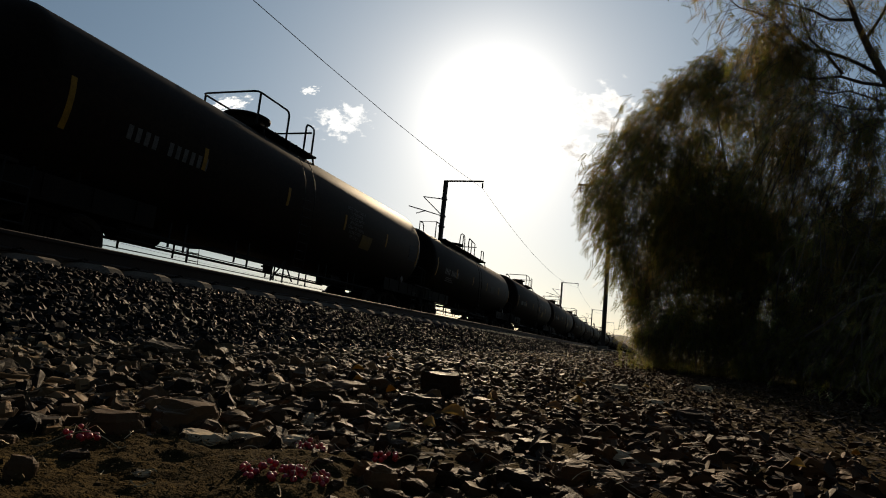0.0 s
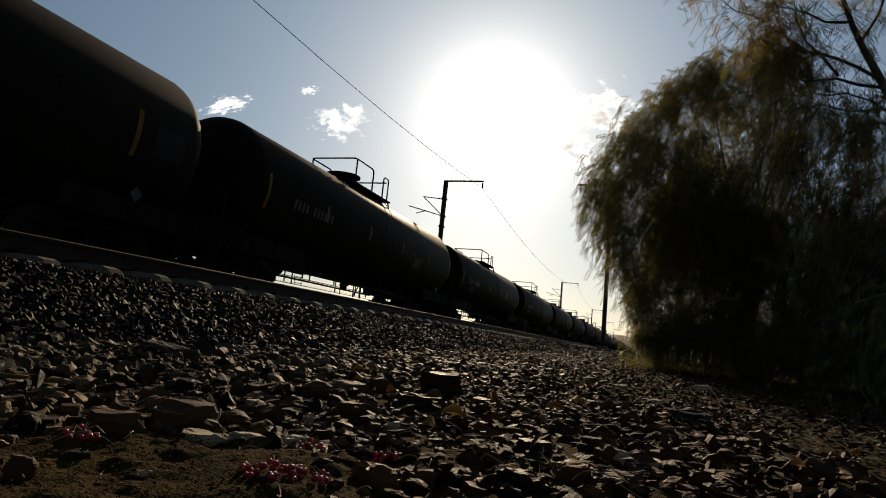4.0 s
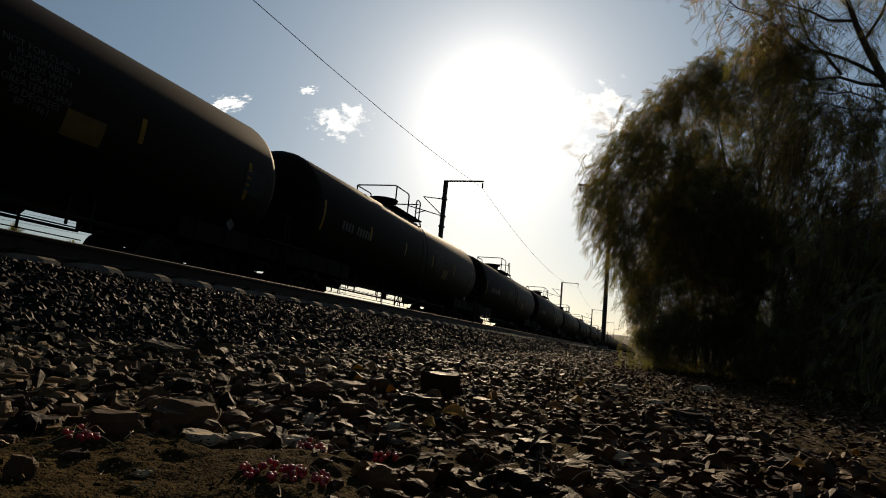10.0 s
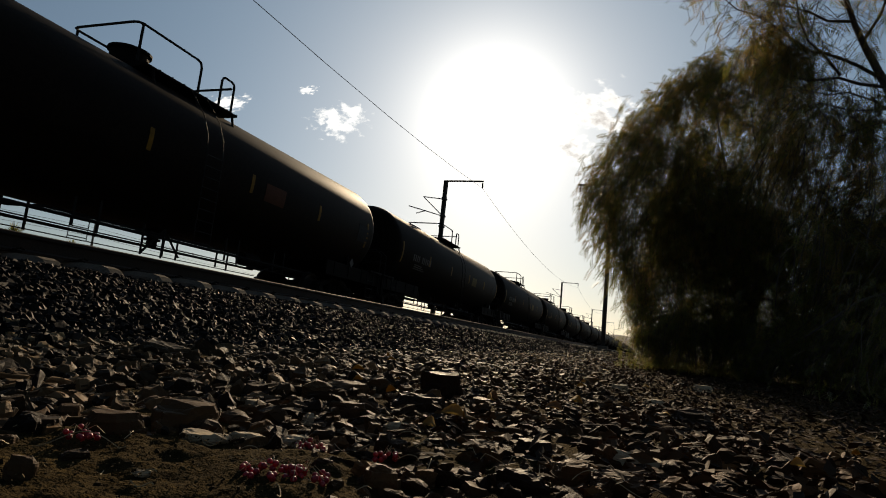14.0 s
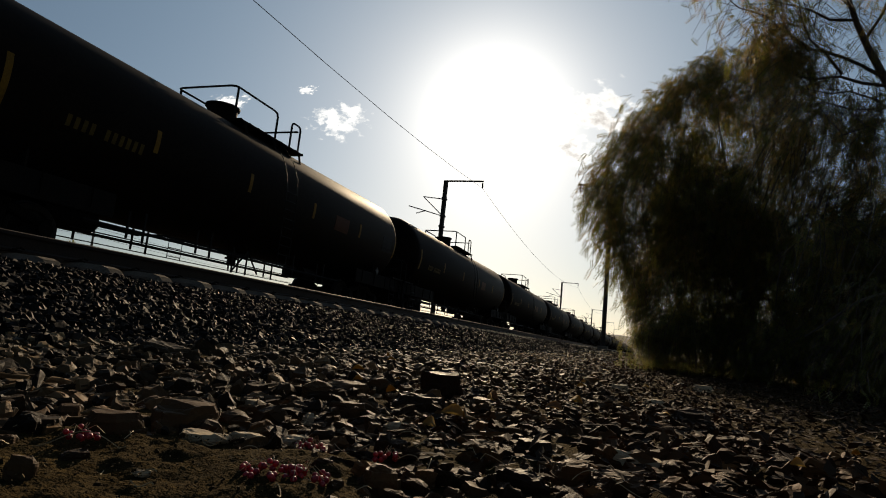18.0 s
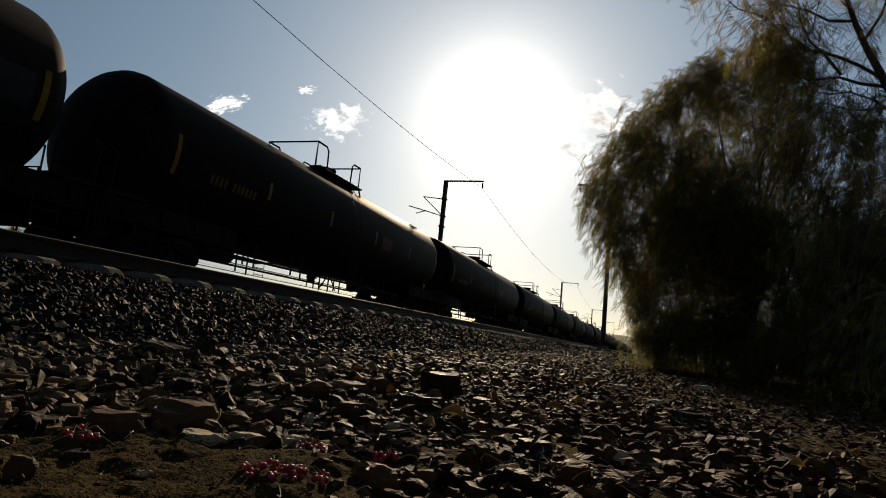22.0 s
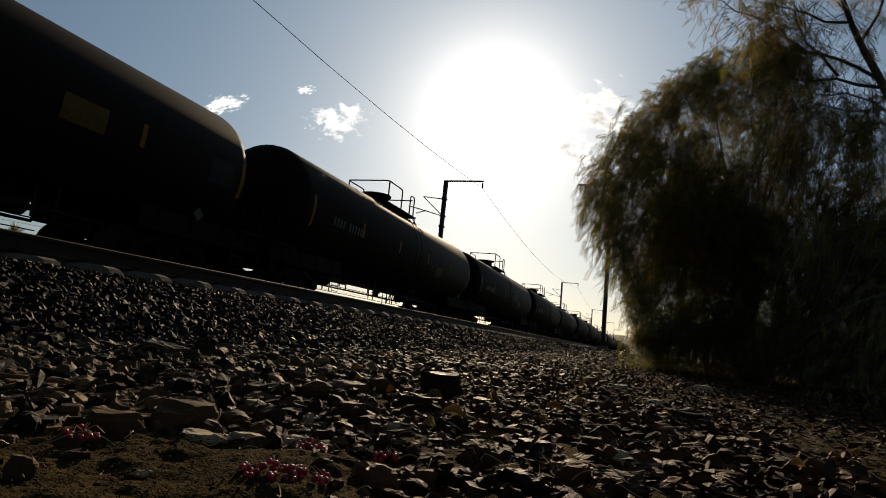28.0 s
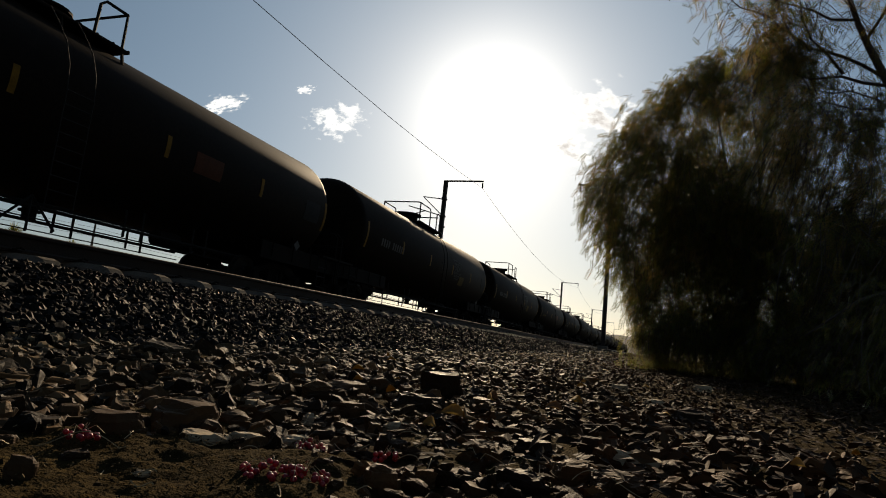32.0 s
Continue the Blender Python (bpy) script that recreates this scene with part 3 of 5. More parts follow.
    # pipe runs and safety bars along the belly
    for w in (-1, 1):
        bm = bm_new()
        tube(bm, [(w * 0.9, -centre + 1.3, 0.83), (w * 0.9, centre - 1.8, 0.83)], 0.034, 6)
        part("side_bar", bm, M["pipe"], car)
        bm = bm_new()
        tube(bm, [(w * 0.9, -centre + 1.1, 0.66), (w * 0.9, centre - 1.7, 0.66)], 0.012, 5)
        part("pull_rod", bm, M["pipe"], car)
        for k, y in enumerate((-0.8, -0.72, -0.42, -0.33, 0.28, 0.36, 0.62, 0.7)):
            bm = bm_new()
            yy = y * (centre - 1.3)
            box(bm, (w * 0.9, yy, 0.93), (0.03, 0.05, 0.58 if k % 2 else 0.5), bev=0.006)
            part("hanger", bm, M["pipe"], car)
    bm = bm_new()
    tube(bm, [(0.35, -half + 1, 0.86), (0.35, -3.0, 0.86), (0.5, -2.5, 0.95), (0.5, 2.5, 0.95), (0.35, 3.0, 0.86), (0.35, half - 1, 0.86)], 0.028, 6)
    part("brake_pipe", bm, M["pipe"], car)
    bm = bm_new()
    lathe(bm, [(-0.62, 0.0), (-0.6, 0.15), (-0.5, 0.22), (0.5, 0.22), (0.6, 0.15), (0.62, 0.0)], 14, "y", (0.2, -4.5, 0.9))
    part("air_reservoir", bm, M["iron"], car)
    bm = bm_new()
    lathe(bm, [(-0.3, 0.0), (-0.3, 0.16), (0.25, 0.16), (0.35, 0.06), (0.35, 0.0)], 12, "y", (0.75, 2.6, 0.84))
    tube(bm, [(0.75, 2.9, 0.84), (0.75, 4.0, 0.8), (0.2, 4.4, 0.75)], 0.025, 5)
    part("brake_cylinder", bm, M["iron"], car)
    bm = bm_new()
    lathe(bm, [(0.72, 0.0), (0.72, 0.11), (0.86, 0.11), (0.86, 0.17), (0.9, 0.17), (0.9, 0.12), (1.2, 0.14)], 12, "z", (0, 0.3, 0))
    box(bm, (0, 0.3, 1.0), (0.5, 0.6, 0.06), bev=0.01)
    part("bottom_outlet", bm, M["iron"], car)


def lettering(tank, side, y, ang, size, n, blanks=(), mat="mark"):
    """A row of plain letter-sized bars on the shell."""
    for k in range(n):
        if k in blanks:
            continue
        yy = y + k * size * 0.74
        bm = bm_new()
        shell_patch(bm, side, yy, yy + size * 0.4, ang, ang + math.degrees(size / R_TANK), 0.004, 3)
        part("letter_bar", bm, M[mat], tank, "faded white stencil bar" if mat == "mark" else "faded ochre stencil bar")


def stencil_line(tank, y0, y1, ang):
    bm = bm_new()
    shell_patch(bm, 1, y0, y1, ang, ang + 1.6, 0.004, 2)
    part("stencil_line", bm, M["mark"], tank, "faded white stencil line")


NOTICE = ("NOT FOR CLASS 3", "FLAMMABLE", "LIQUIDS WITH", "API GRAVITY", "GREATER THAN", "50 DEGREES", "SP 11961")
TEXTS = {}


def text_mesh(words, size, ang):
    """Words in the built-in letters, bent onto the shell at the angle ang."""
    cu = bpy.data.curves.new("stencil", "FONT")
    cu.body, cu.size, cu.align_x, cu.extrude, cu.resolution_u = words, size, "CENTER", 0.001, 2
    ob = new("stencil", cu)
    bpy.context.view_layer.update()
    me = bpy.data.meshes.new_from_object(ob.evaluated_get(bpy.context.evaluated_depsgraph_get()))
    bpy.data.objects.remove(ob)
    bpy.data.curves.remove(cu)
    for v in me.vertices:
        a = radians(ang) + v.co.y / R_TANK
        r = R_TANK + 0.003 + v.co.z
        v.co = (r * math.cos(a), v.co.x, Z_TANK + r * math.sin(a))
    me.materials.clear()
    me.materials.append(M["mark"])
    return me


def notice_text(tank, y):
    for k, words in enumerate(NOTICE):
        if k not in TEXTS:
            TEXTS[k] = text_mesh(words, 0.145, 11.5 - 4.9 * k)
        tagged(part("stencil_text", TEXTS[k], None, tank, "faded white stencilled words"), kind="stuff").location = (0, y, 0)


def tank_car(length, style, paint, marks, panel):
    """One tank car at the origin: y along the track, z from the rail top."""
    global R_TANK, Z_TANK
    R_TANK, Z_TANK = (1.6, 2.58) if style == 0 else (1.5, 2.54)
    half = length / 2 - 0.56
    centre = half - 1.55
    car = new("tank_car")
    bm = bm_new()
    lathe(bm, tank_profile(half), 48, "y", (0, 0, Z_TANK))
    tank = part("tank", bm, M[paint], car, "", True)
    top_gear(car, style)
    underframe(car, half, centre)
    bogie(car, -centre - 0.35)
    bogie(car, centre - 0.4)
    for side in (-1, 1):
        for k in range(6):
            y = -half + 0.85 + min(2.95, (2 * half - 1.5) / 5) * k
            bm = bm_new()
            lo, hi = (-21, 9) if k in (0, 5) else (-12, 4)
            shell_patch(bm, side, y - 0.05, y + 0.05, lo, hi, 0.005, 5)
            part("reflector_strip", bm, M["stripe"], tank, "amber reflective strip")
    for y, ang, size, count, blanks in marks:
        lettering(tank, 1, y, ang, size, count, blanks, "plate_yellow" if style in (1, 4) else "mark")
    if style == 0:
        notice_text(tank, 2.2)
    elif style in (2, 3):
        for k in range(3):
            stencil_line(tank, -half + 2.2, -half + 3.0 + 0.2 * (k % 3), -18 - 2.9 * k)
    # a notice panel and a hazard placard
    bm = bm_new()
    shell_patch(bm, 1, 2.7, 3.4, -24, -9, 0.006, 4) if style == 0 else shell_patch(bm, 1, -half + 10.2, -half + 11.0, -14, 2, 0.006, 4)
    part("notice_panel", bm, M[panel], tank, "small faded notice panel")
    bm = bm_new()
    shell_patch(bm, 1, half - 1.65, half - 0.95, -16, 4, 0.005, 4)
    part("service_panel", bm, M["dim_panel"], tank, "dim grey test record panel")
    # braces of the outlet's guard frame
    for pts in ([(1.05, -0.95, 1.0), (1.05, -0.95, 0.42)], [(1.05, -0.95, 0.45), (1.05, -0.45, 0.98)], [(1.05, -0.45, 1.0), (1.05, -0.45, 0.42)], [(1.05, -0.45, 0.98), (1.05, 0.0, 0.5)]):
        bm = bm_new()
        tube(bm, pts, 0.022, 5)
        part("guard_brace", bm, M["pipe"], car)
    for s in (1,):
        bm = bm_new()
        box(bm, (0, 0, 0), (0.012, 0.2, 0.2), Matrix.Rotation(math.pi / 4, 4, "X"), 0.004)
        o = part("placard", bm, M["mark"], car, "white diamond hazard placard")
        o.location = (1.42, s * (half - 1.7), 1.4)
    return car


# arrival of each gap between cars at the line y = 13 m, in seconds
GAPS = [-1.55, -0.53, 0.53, 1.55, 2.644, 3.78, 4.767, 5.754, 6.769, 7.811, 8.819, 9.932, 11.03, 12.11, 13.21, 14.289, 15.347,
        16.404, 17.41, 18.405, 19.475, 20.55, 21.612, 22.674, 23.751, 24.819, 25.906, 26.895, 27.884, 28.953, 30.024, 31.07, 32.102]
while GAPS[-1] < 52:
    GAPS.append(GAPS[-1] + 1.06)
STYLE = {1: 0, 2: 3, 3: 0, 4: 0, 5: 0, 6: 2, 7: 2, 8: 1, 9: 4, 10: 0, 11: 0, 12: 0, 13: 0, 14: 4, 15: 2, 16: 2, 17: 1, 18: 4, 19: 4, 20: 4,
         21: 1, 22: 1, 23: 1, 24: 1, 25: 1, 26: 1, 27: 2, 28: 0, 29: 0, 30: 0, 31: 1, 32: 0}
TYPES = {}
# how far a car hangs back in its couplers' slack
SLACK = {3: 0.3, 4: 0.1, 10: 0.2, 28: 0.25}
# how far the dome and its platform stand from the car's middle
TOP_GEAR = ("manway", "safety_valve", "walkway", "walkway_bracket", "guard_rail", "ladder")
SET_BACK = {1: -0.75, 2: -0.5, 21: -0.1, 23: 0.3, 3: -0.3, 4: 0.35, 10: 0.5, 11: -0.1, 12: -0.2, 13: -0.25, 14: -0.1, 18: 0.1, 19: 0.25, 20: -0.2, 22: -0.15, 29: -0.6, 30: -0.5, 31: -0.45}


def build_train():
    made = []
    for k in range(len(GAPS) - 1):
        length = (GAPS[k + 1] - GAPS[k]) * SPEED
        key = (round(length * 4) / 4, STYLE.get(k, (0, 1, 2)[k % 3]))
        c = (GAPS[k] + GAPS[k + 1]) / 2 * SPEED + 13.0 + 0.5 + SLACK.get(k, 0.0)
        home = pose(-D2, c, RAIL)
        if key not in TYPES:
            marks = [(-key[0] / 2 + 2.5, -12, 0.25, 11, (4,))] if key[1] not in (1, 4) else [(-key[0] / 2 + 2.4, -17, 0.19, 11, (4,))]
            car = TYPES[key] = tank_car(key[0], key[1], "tank_brown" if key[1] == 0 else "tank", marks, ("plate_yellow", "plate_red", "plate_yellow", "dim_panel", "plate_red")[key[1]])
        else:
            car = copy_thing(TYPES[key], home)
        car.matrix_basis = home
        for o in car.children:
            if o.name.split(".")[0] in TOP_GEAR:
                o.location.y = SET_BACK.get(k, 0.0)
        tagged(car, ("brownish black tank car with a bent guard rail round its dome", "black tank car with square railings round its tall dome", "black tank car with a wide guard rail and flat hatch", "black tank car with a long roof walkway and several hoops", "black tank car with a bent guard rail beside its tall dome")[key[1]], "tank car", "train of tank cars")
        made.append((car, c))
    return made


CARS = build_train()

# ---- stones ----
def stone_shapes(count, flat, points=10, fine=0):
    """Angular broken stones: hulls of a few points, the fine ones with chipped faces."""
    out = []
    for k in range(count):
        p = rng.normal(0, 1, (points, 3))
        p /= np.linalg.norm(p, axis=1)[:, None]
        p *= (0.5, 0.5 * rng.uniform(0.55, 1), 0.5 * flat * rng.uniform(0.6, 1.4))
        bm = bmesh.new()
        for v in p:
            bm.verts.new(v)
        bmesh.ops.convex_hull(bm, input=bm.verts[:])
        bmesh.ops.delete(bm, geom=[v for v in bm.verts if not v.link_faces], context="VERTS")
        if fine:
            bmesh.ops.subdivide_edges(bm, edges=bm.edges[:], cuts=fine, use_grid_fill=True)
            for v in bm.verts:
                v.co += noise.noise_vector(v.co * 4 + Vector((k * 3, 0, 0))) * Vector((0.07, 0.07, 0.05))
                v.co.z += 0.02 * math.sin(v.co.z * 45 + k)
        bmesh.ops.triangulate(bm, faces=bm.faces[:])
        bm.verts.index_update()
        out.append((np.array([v.co for v in bm.verts]), np.array([[v.index for v in f.verts] for f in bm.faces])))
        bm.free()
    return out


def slab_shapes(count, thick, fine=0, plain=False):
    """Split slabs: uneven many-sided plates with steep broken sides and a nearly flat, chipped top."""
    out = []
    for k in range(count):
        c = int(rng.integers(4, 7) if plain else rng.integers(5, 9))
        a = np.sort(rng.uniform(0, 2 * np.pi, c) * 0.35 + np.arange(c) / c * 2 * np.pi)
        q = rng.uniform(0.62, 1.0, c)
        slim, h = rng.uniform(0.5, 0.95), thick * rng.uniform(0.55, 1.4)
        dip = rng.normal(0, 0.16, 2)
        bm = bmesh.new()
        rings = ((-0.5, rng.uniform(0.8, 1.0)), (rng.uniform(-0.1, 0.2), 1.0), (0.5, rng.uniform(0.42, 0.82)))
        for ring, wide in (rings[::2] if plain else rings):
            for t, w in zip(a, q):
                w = w * wide * rng.uniform(0.93, 1.06)
                x, y = 0.5 * w * math.cos(t), 0.5 * w * slim * math.sin(t)
                bm.verts.new((x, y, h * (ring + rng.normal(0, 0.07)) + (dip[0] * x + dip[1] * y) * (ring > 0)))
        bmesh.ops.convex_hull(bm, input=bm.verts[:])
        bmesh.ops.delete(bm, geom=[v for v in bm.verts if not v.link_faces], context="VERTS")
        if fine:
            bmesh.ops.subdivide_edges(bm, edges=bm.edges[:], cuts=fine, use_grid_fill=True)
            for v in bm.verts:
                v.co += noise.noise_vector(v.co * 3 + Vector((k * 3, 0, 0))) * Vector((0.1, 0.1, 0.06)) + noise.noise_vector(v.co * 10 + Vector((0, k, 0))) * 0.03
                v.co.z += 0.012 * math.sin(v.co.z * 60 + k)
        bmesh.ops.triangulate(bm, faces=bm.faces[:])
        bm.verts.index_update()
        out.append((np.array([v.co for v in bm.verts]), np.array([[v.index for v in f.verts] for f in bm.faces])))
        bm.free()
    return out


def rotations(n, tilt):
    """n random turns: any heading, tilted by up to about tilt radians."""
    a = rng.uniform(0, 2 * np.pi, n)
    t = rng.normal(0, tilt, n)
    b = rng.uniform(0, 2 * np.pi, n)
    ca, sa, ct, st, cb, sb = np.cos(a), np.sin(a), np.cos(t), np.sin(t), np.cos(b), np.sin(b)
    Z1 = np.zeros((n, 3, 3)); Z1[:, 0, 0], Z1[:, 0, 1], Z1[:, 1, 0], Z1[:, 1, 1], Z1[:, 2, 2] = ca, -sa, sa, ca, 1
    Xm = np.zeros((n, 3, 3)); Xm[:, 1, 1], Xm[:, 1, 2], Xm[:, 2, 1], Xm[:, 2, 2], Xm[:, 0, 0] = ct, -st, st, ct, 1
    Z2 = np.zeros((n, 3, 3)); Z2[:, 0, 0], Z2[:, 0, 1], Z2[:, 1, 0], Z2[:, 1, 1], Z2[:, 2, 2] = cb, -sb, sb, cb, 1
    return Z2 @ Xm @ Z1


SLABS, LUMPS = slab_shapes(24, 0.26, plain=True) + stone_shapes(6, 0.4, 9), stone_shapes(24, 0.68, 8) + slab_shapes(6, 0.5, plain=True)
FINE = slab_shapes(24, 0.24) + slab_shapes(8, 0.36) + stone_shapes(6, 0.4, 16)
ROUGH = slab_shapes(24, 0.25, 1) + slab_shapes(10, 0.45, 1)
CHIPPED = slab_shapes(22, 0.27, 2) + slab_shapes(8, 0.42, 2)


def stone_field(name, pos, size, tilt, shapes, label, mat="stones"):
    n = len(pos)
    which = rng.integers(0, len(shapes), n)
    R = rotations(n, tilt)
    VV, FF, base = [], [], 0
    for k, (v, f) in enumerate(shapes):
        m = which == k
        c = int(m.sum())
        V = np.einsum("nij,nkj->nki", R[m], v[None] * size[m][:, None, None]) + pos[m][:, None, :]
        VV.append(V.reshape(-1, 3))
        FF.append((f[None] + base + (np.arange(c) * len(v))[:, None, None]).reshape(-1, 3))
        base += c * len(v)
    me = bulk_mesh(name, np.concatenate(VV), np.concatenate(FF), M[mat])
    return tagged(new(name, me), label, "stones", kind="stuff")


def wedge(n, y0, y1, x0, x1):
    y = rng.uniform(y0, y1, n)
    x = rng.uniform(x0, x1, n)
    keep = (x > -1.75 * y - 0.4) & (x < 0.42 * y + 0.5)
    return x[keep], y[keep]


def soil_patch(x, y):
    """How far a place lies inside the bare soil close to the camera: above zero is inside."""
    w = 0.12 * np.sin(x * 23 + 1) * np.sin(y * 19)
    return 1 + w - ((x + 0.55) / 0.25) ** 2 - ((y - 0.42 - 0.15 * (x + 0.5)) / 0.27) ** 2


def litter(x, y):
    """Inside the dark leaf litter under the trees."""
    return x > 0.34 + 0.05 * np.sin(y * 3.1) + 0.03 * np.sin(y * 11) + 0.02 * np.minimum(y, 6) - 0.1 * np.clip(y - 6, 0, 8)


NEAR_STONES = []


def scatter_stones():
    # ballast bank
    for y0, y1, n, s in ((1.0, 9, 30000, 1.0), (9, 26, 21000, 1.3), (26, 90, 12000, 2.3)):
        x, y = wedge(n, y0, y1, -4.7, -1.9)
        size = rng.uniform(0.035, 0.085, len(x)) * s
        z = ground_z(x, y) + size * rng.uniform(-0.05, 0.3, len(x))
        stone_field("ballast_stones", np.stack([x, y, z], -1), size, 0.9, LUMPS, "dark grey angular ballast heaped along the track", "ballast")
    # the same bank and rubble beside and behind, coarser
    x, y = rng.uniform(-4.7, -1.9, 8000), rng.uniform(-14, 3.4, 8000)
    m = (x < -1.75 * y - 0.4) | (y < 0.9)
    x, y = x[m], y[m]
    size = rng.uniform(0.1, 0.18, len(x))
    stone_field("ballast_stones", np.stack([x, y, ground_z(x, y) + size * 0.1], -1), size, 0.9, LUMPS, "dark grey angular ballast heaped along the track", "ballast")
    x, y = rng.uniform(-2.4, 0.5, 9000), rng.uniform(-14, 1.8, 9000)
    m = ((x < -1.75 * y - 0.4) | (y < 0.3)) & (np.hypot(x, y) > 0.35) & (soil_patch(x, y) < -0.5)
    x, y = x[m], y[m]
    size = rng.uniform(0.03, 0.11, len(x))
    stone_field("rubble_stones", np.stack([x, y, ground_z(x, y) + size * 0.05], -1), size, 0.3, SLABS, "flat broken grey stones lying on the soil")
    # flat rubble
    for y0, y1, n, s in ((0.3, 2.6, 17000, 0.95), (2.6, 10, 36000, 1.0), (10, 30, 18000, 1.6)):
        x, y = wedge(n, y0, y1, -2.4, 2.2)
        bare = soil_patch(x, y)
        keep = (bare < 0) | (rng.random(len(x)) < 0.02)
        keep &= ~litter(x, y) | (rng.random(len(x)) < 0.06)
        earthy = smooth(-1.1, 0.0, x - 0.06 * y + 0.15 * np.sin(y * 2.1) * np.sin(x * 3.3))
        keep &= rng.random(len(x)) > 0.68 * earthy * smooth(1.0, 1.7, y)
        x, y = x[keep], y[keep]
        size = (0.018 + 0.062 * rng.random(len(x)) ** 1.7) * s * np.where(rng.random(len(x)) < 0.07, 1.5, 1)
        size = np.where(soil_patch(x, y) > 0, size * 0.45, size)
        size = np.minimum(size, 0.075 * np.hypot(x, y))
        sunk = smooth(-1.1, 0.0, x)
        z = ground_z(x, y) + size * (rng.uniform(0.0, 0.2, len(x)) - 0.08 * sunk)
        P = np.stack([x, y, z], -1)
        if y0 < 1:
            # the nearest ones, large enough to pick up, are pieces of their own
            d = np.hypot(x, y)
            order = np.argsort(d / size)
            near = order[:300]
            NEAR_STONES.extend((P[i], size[i]) for i in near)
            # the next nearest keep their chipped edges, joined
            mid = order[300:3000]
            stone_field("rubble_stones", P[mid], size[mid], 0.3, ROUGH, "flat broken grey stones lying on the soil")
            rest = order[3000:]
            P, size = P[rest], size[rest]
        stone_field("rubble_stones", P, size, 0.3, FINE if y0 < 1 else SLABS, "flat broken grey stones lying on the soil")
    # between the tracks and beyond the sleepers
    x = rng.uniform(-11.4, -4.7, 11000)
    y = rng.uniform(-14, 60, 11000)
    size = rng.uniform(0.05, 0.1, len(x))
    z = ground_z(x, y) + size * 0.1
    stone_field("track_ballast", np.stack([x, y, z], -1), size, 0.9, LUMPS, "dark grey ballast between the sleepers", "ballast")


scatter_stones()


def soil_crumbs(n):
    """Clods and grit on the bare soil and between the stones."""
    y = 0.25 + 1.6 * rng.random(n) ** 1.4
    x = rng.uniform(-1.3, 0.5, n) * (0.4 + y * 0.8)
    keep = (x > -1.75 * y - 0.3) & ((soil_patch(x, y) > -0.4) | (rng.random(n) < 0.4))
    x, y = x[keep], y[keep]
    size = rng.uniform(0.0015, 0.004, len(x)) * np.where(rng.random(len(x)) < 0.05, 2.4, 1)
    P = np.stack([x, y, ground_z(x, y) + size * 0.2 + 0.008 * (soil_patch(x, y) > -0.2)], -1)
    stone_field("soil_crumbs", P, size, 0.5, LUMPS, "small brown clods and grit on bare soil", "clod")


soil_crumbs(16000)


def rock(x, y, size, high, turn, mat, label, seed, tilt=0.0):
    """A larger broken stone with split faces, lying on the ground."""
    r = random.Random(seed)
    bm = bmesh.new()
    c = r.randrange(7, 11)
    corners = [(2 * math.pi * (k + r.uniform(-0.3, 0.3)) / c, r.uniform(0.75, 1.0)) for k in range(c)]
    dip = (r.gauss(0, 0.1), r.gauss(0, 0.1))
    for ring, wide in ((-0.5, r.uniform(0.8, 0.95)), (-0.1, 1.0), (0.22, r.uniform(0.92, 1.0)), (0.5, r.uniform(0.62, 0.82))):
        for a, w in corners:
            w = w * wide * r.uniform(0.93, 1.06)
            x0, y0 = size[0] * 0.52 * w * math.cos(a), size[1] * 0.52 * w * math.sin(a)
            bm.verts.new((x0, y0, high * (ring + r.gauss(0, 0.05)) + (dip[0] * x0 + dip[1] * y0) * (ring > 0)))
    bmesh.ops.convex_hull(bm, input=bm.verts[:])
    bmesh.ops.delete(bm, geom=[v for v in bm.verts if not v.link_faces], context="VERTS")
    bmesh.ops.subdivide_edges(bm, edges=bm.edges[:], cuts=3, use_grid_fill=True)
    span = size[0]
    for v in bm.verts:
        coarse = noise.noise_vector(v.co * (3.2 / span) + Vector((seed, 0, 0)))
        grain = noise.noise_vector(v.co * (11.0 / span) + Vector((0, seed, 0)))
        v.co += coarse * 0.075 * span * Vector((1, 1, 0.5)) + grain * 0.022 * span
        # thin split layers along the sides
        v.co.z += 0.07 * high * math.sin(v.co.z * 22 / high + seed)
    bmesh.ops.triangulate(bm, faces=bm.faces[:])
    ob = tagged(new("rock", mesh_from("rock", bm, M[mat])), label, "rock", "loose rocks among the rubble")
    ob.matrix_basis = pose(x, y, float(ground_z(x, y)) + high * 0.34, tilt, 0, turn)
    return ob


DARK, PALE = "dark grey split stone lying on the rubble", "pale buff flat stone catching the sun on the rubble"
rock(-0.64, 0.74, (0.126, 0.08), 0.042, 41, "stone", DARK, 3, 4)
rock(-0.66, 0.63, (0.083, 0.055), 0.036, 46, "stone", DARK, 4, 0)
rock(-0.80, 0.68, (0.038, 0.03), 0.026, 50, "stone", DARK, 5, 8)
rock(-0.73, 0.58, (0.06, 0.04), 0.025, 52, "stone", DARK, 6, 0)
rock(-0.69, 0.51, (0.03, 0.02), 0.014, 53, "stone", DARK, 7, 0)
rock(-0.54, 0.42, (0.03, 0.02), 0.024, 52, "stone", DARK, 8, 0)
rock(-0.57, 0.50, (0.031, 0.02), 0.012, 49, "stone", DARK, 9, 5)
rock(-0.56, 0.69, (0.083, 0.05), 0.012, 39, "pale_stone", PALE, 10, 2)
rock(-1.11, 0.92, (0.085, 0.05), 0.02, 50, "stone", DARK, 11, 6)
rock(-0.52, 0.73, (0.061, 0.035), 0.01, 35, "pale_stone", PALE, 12, 2)
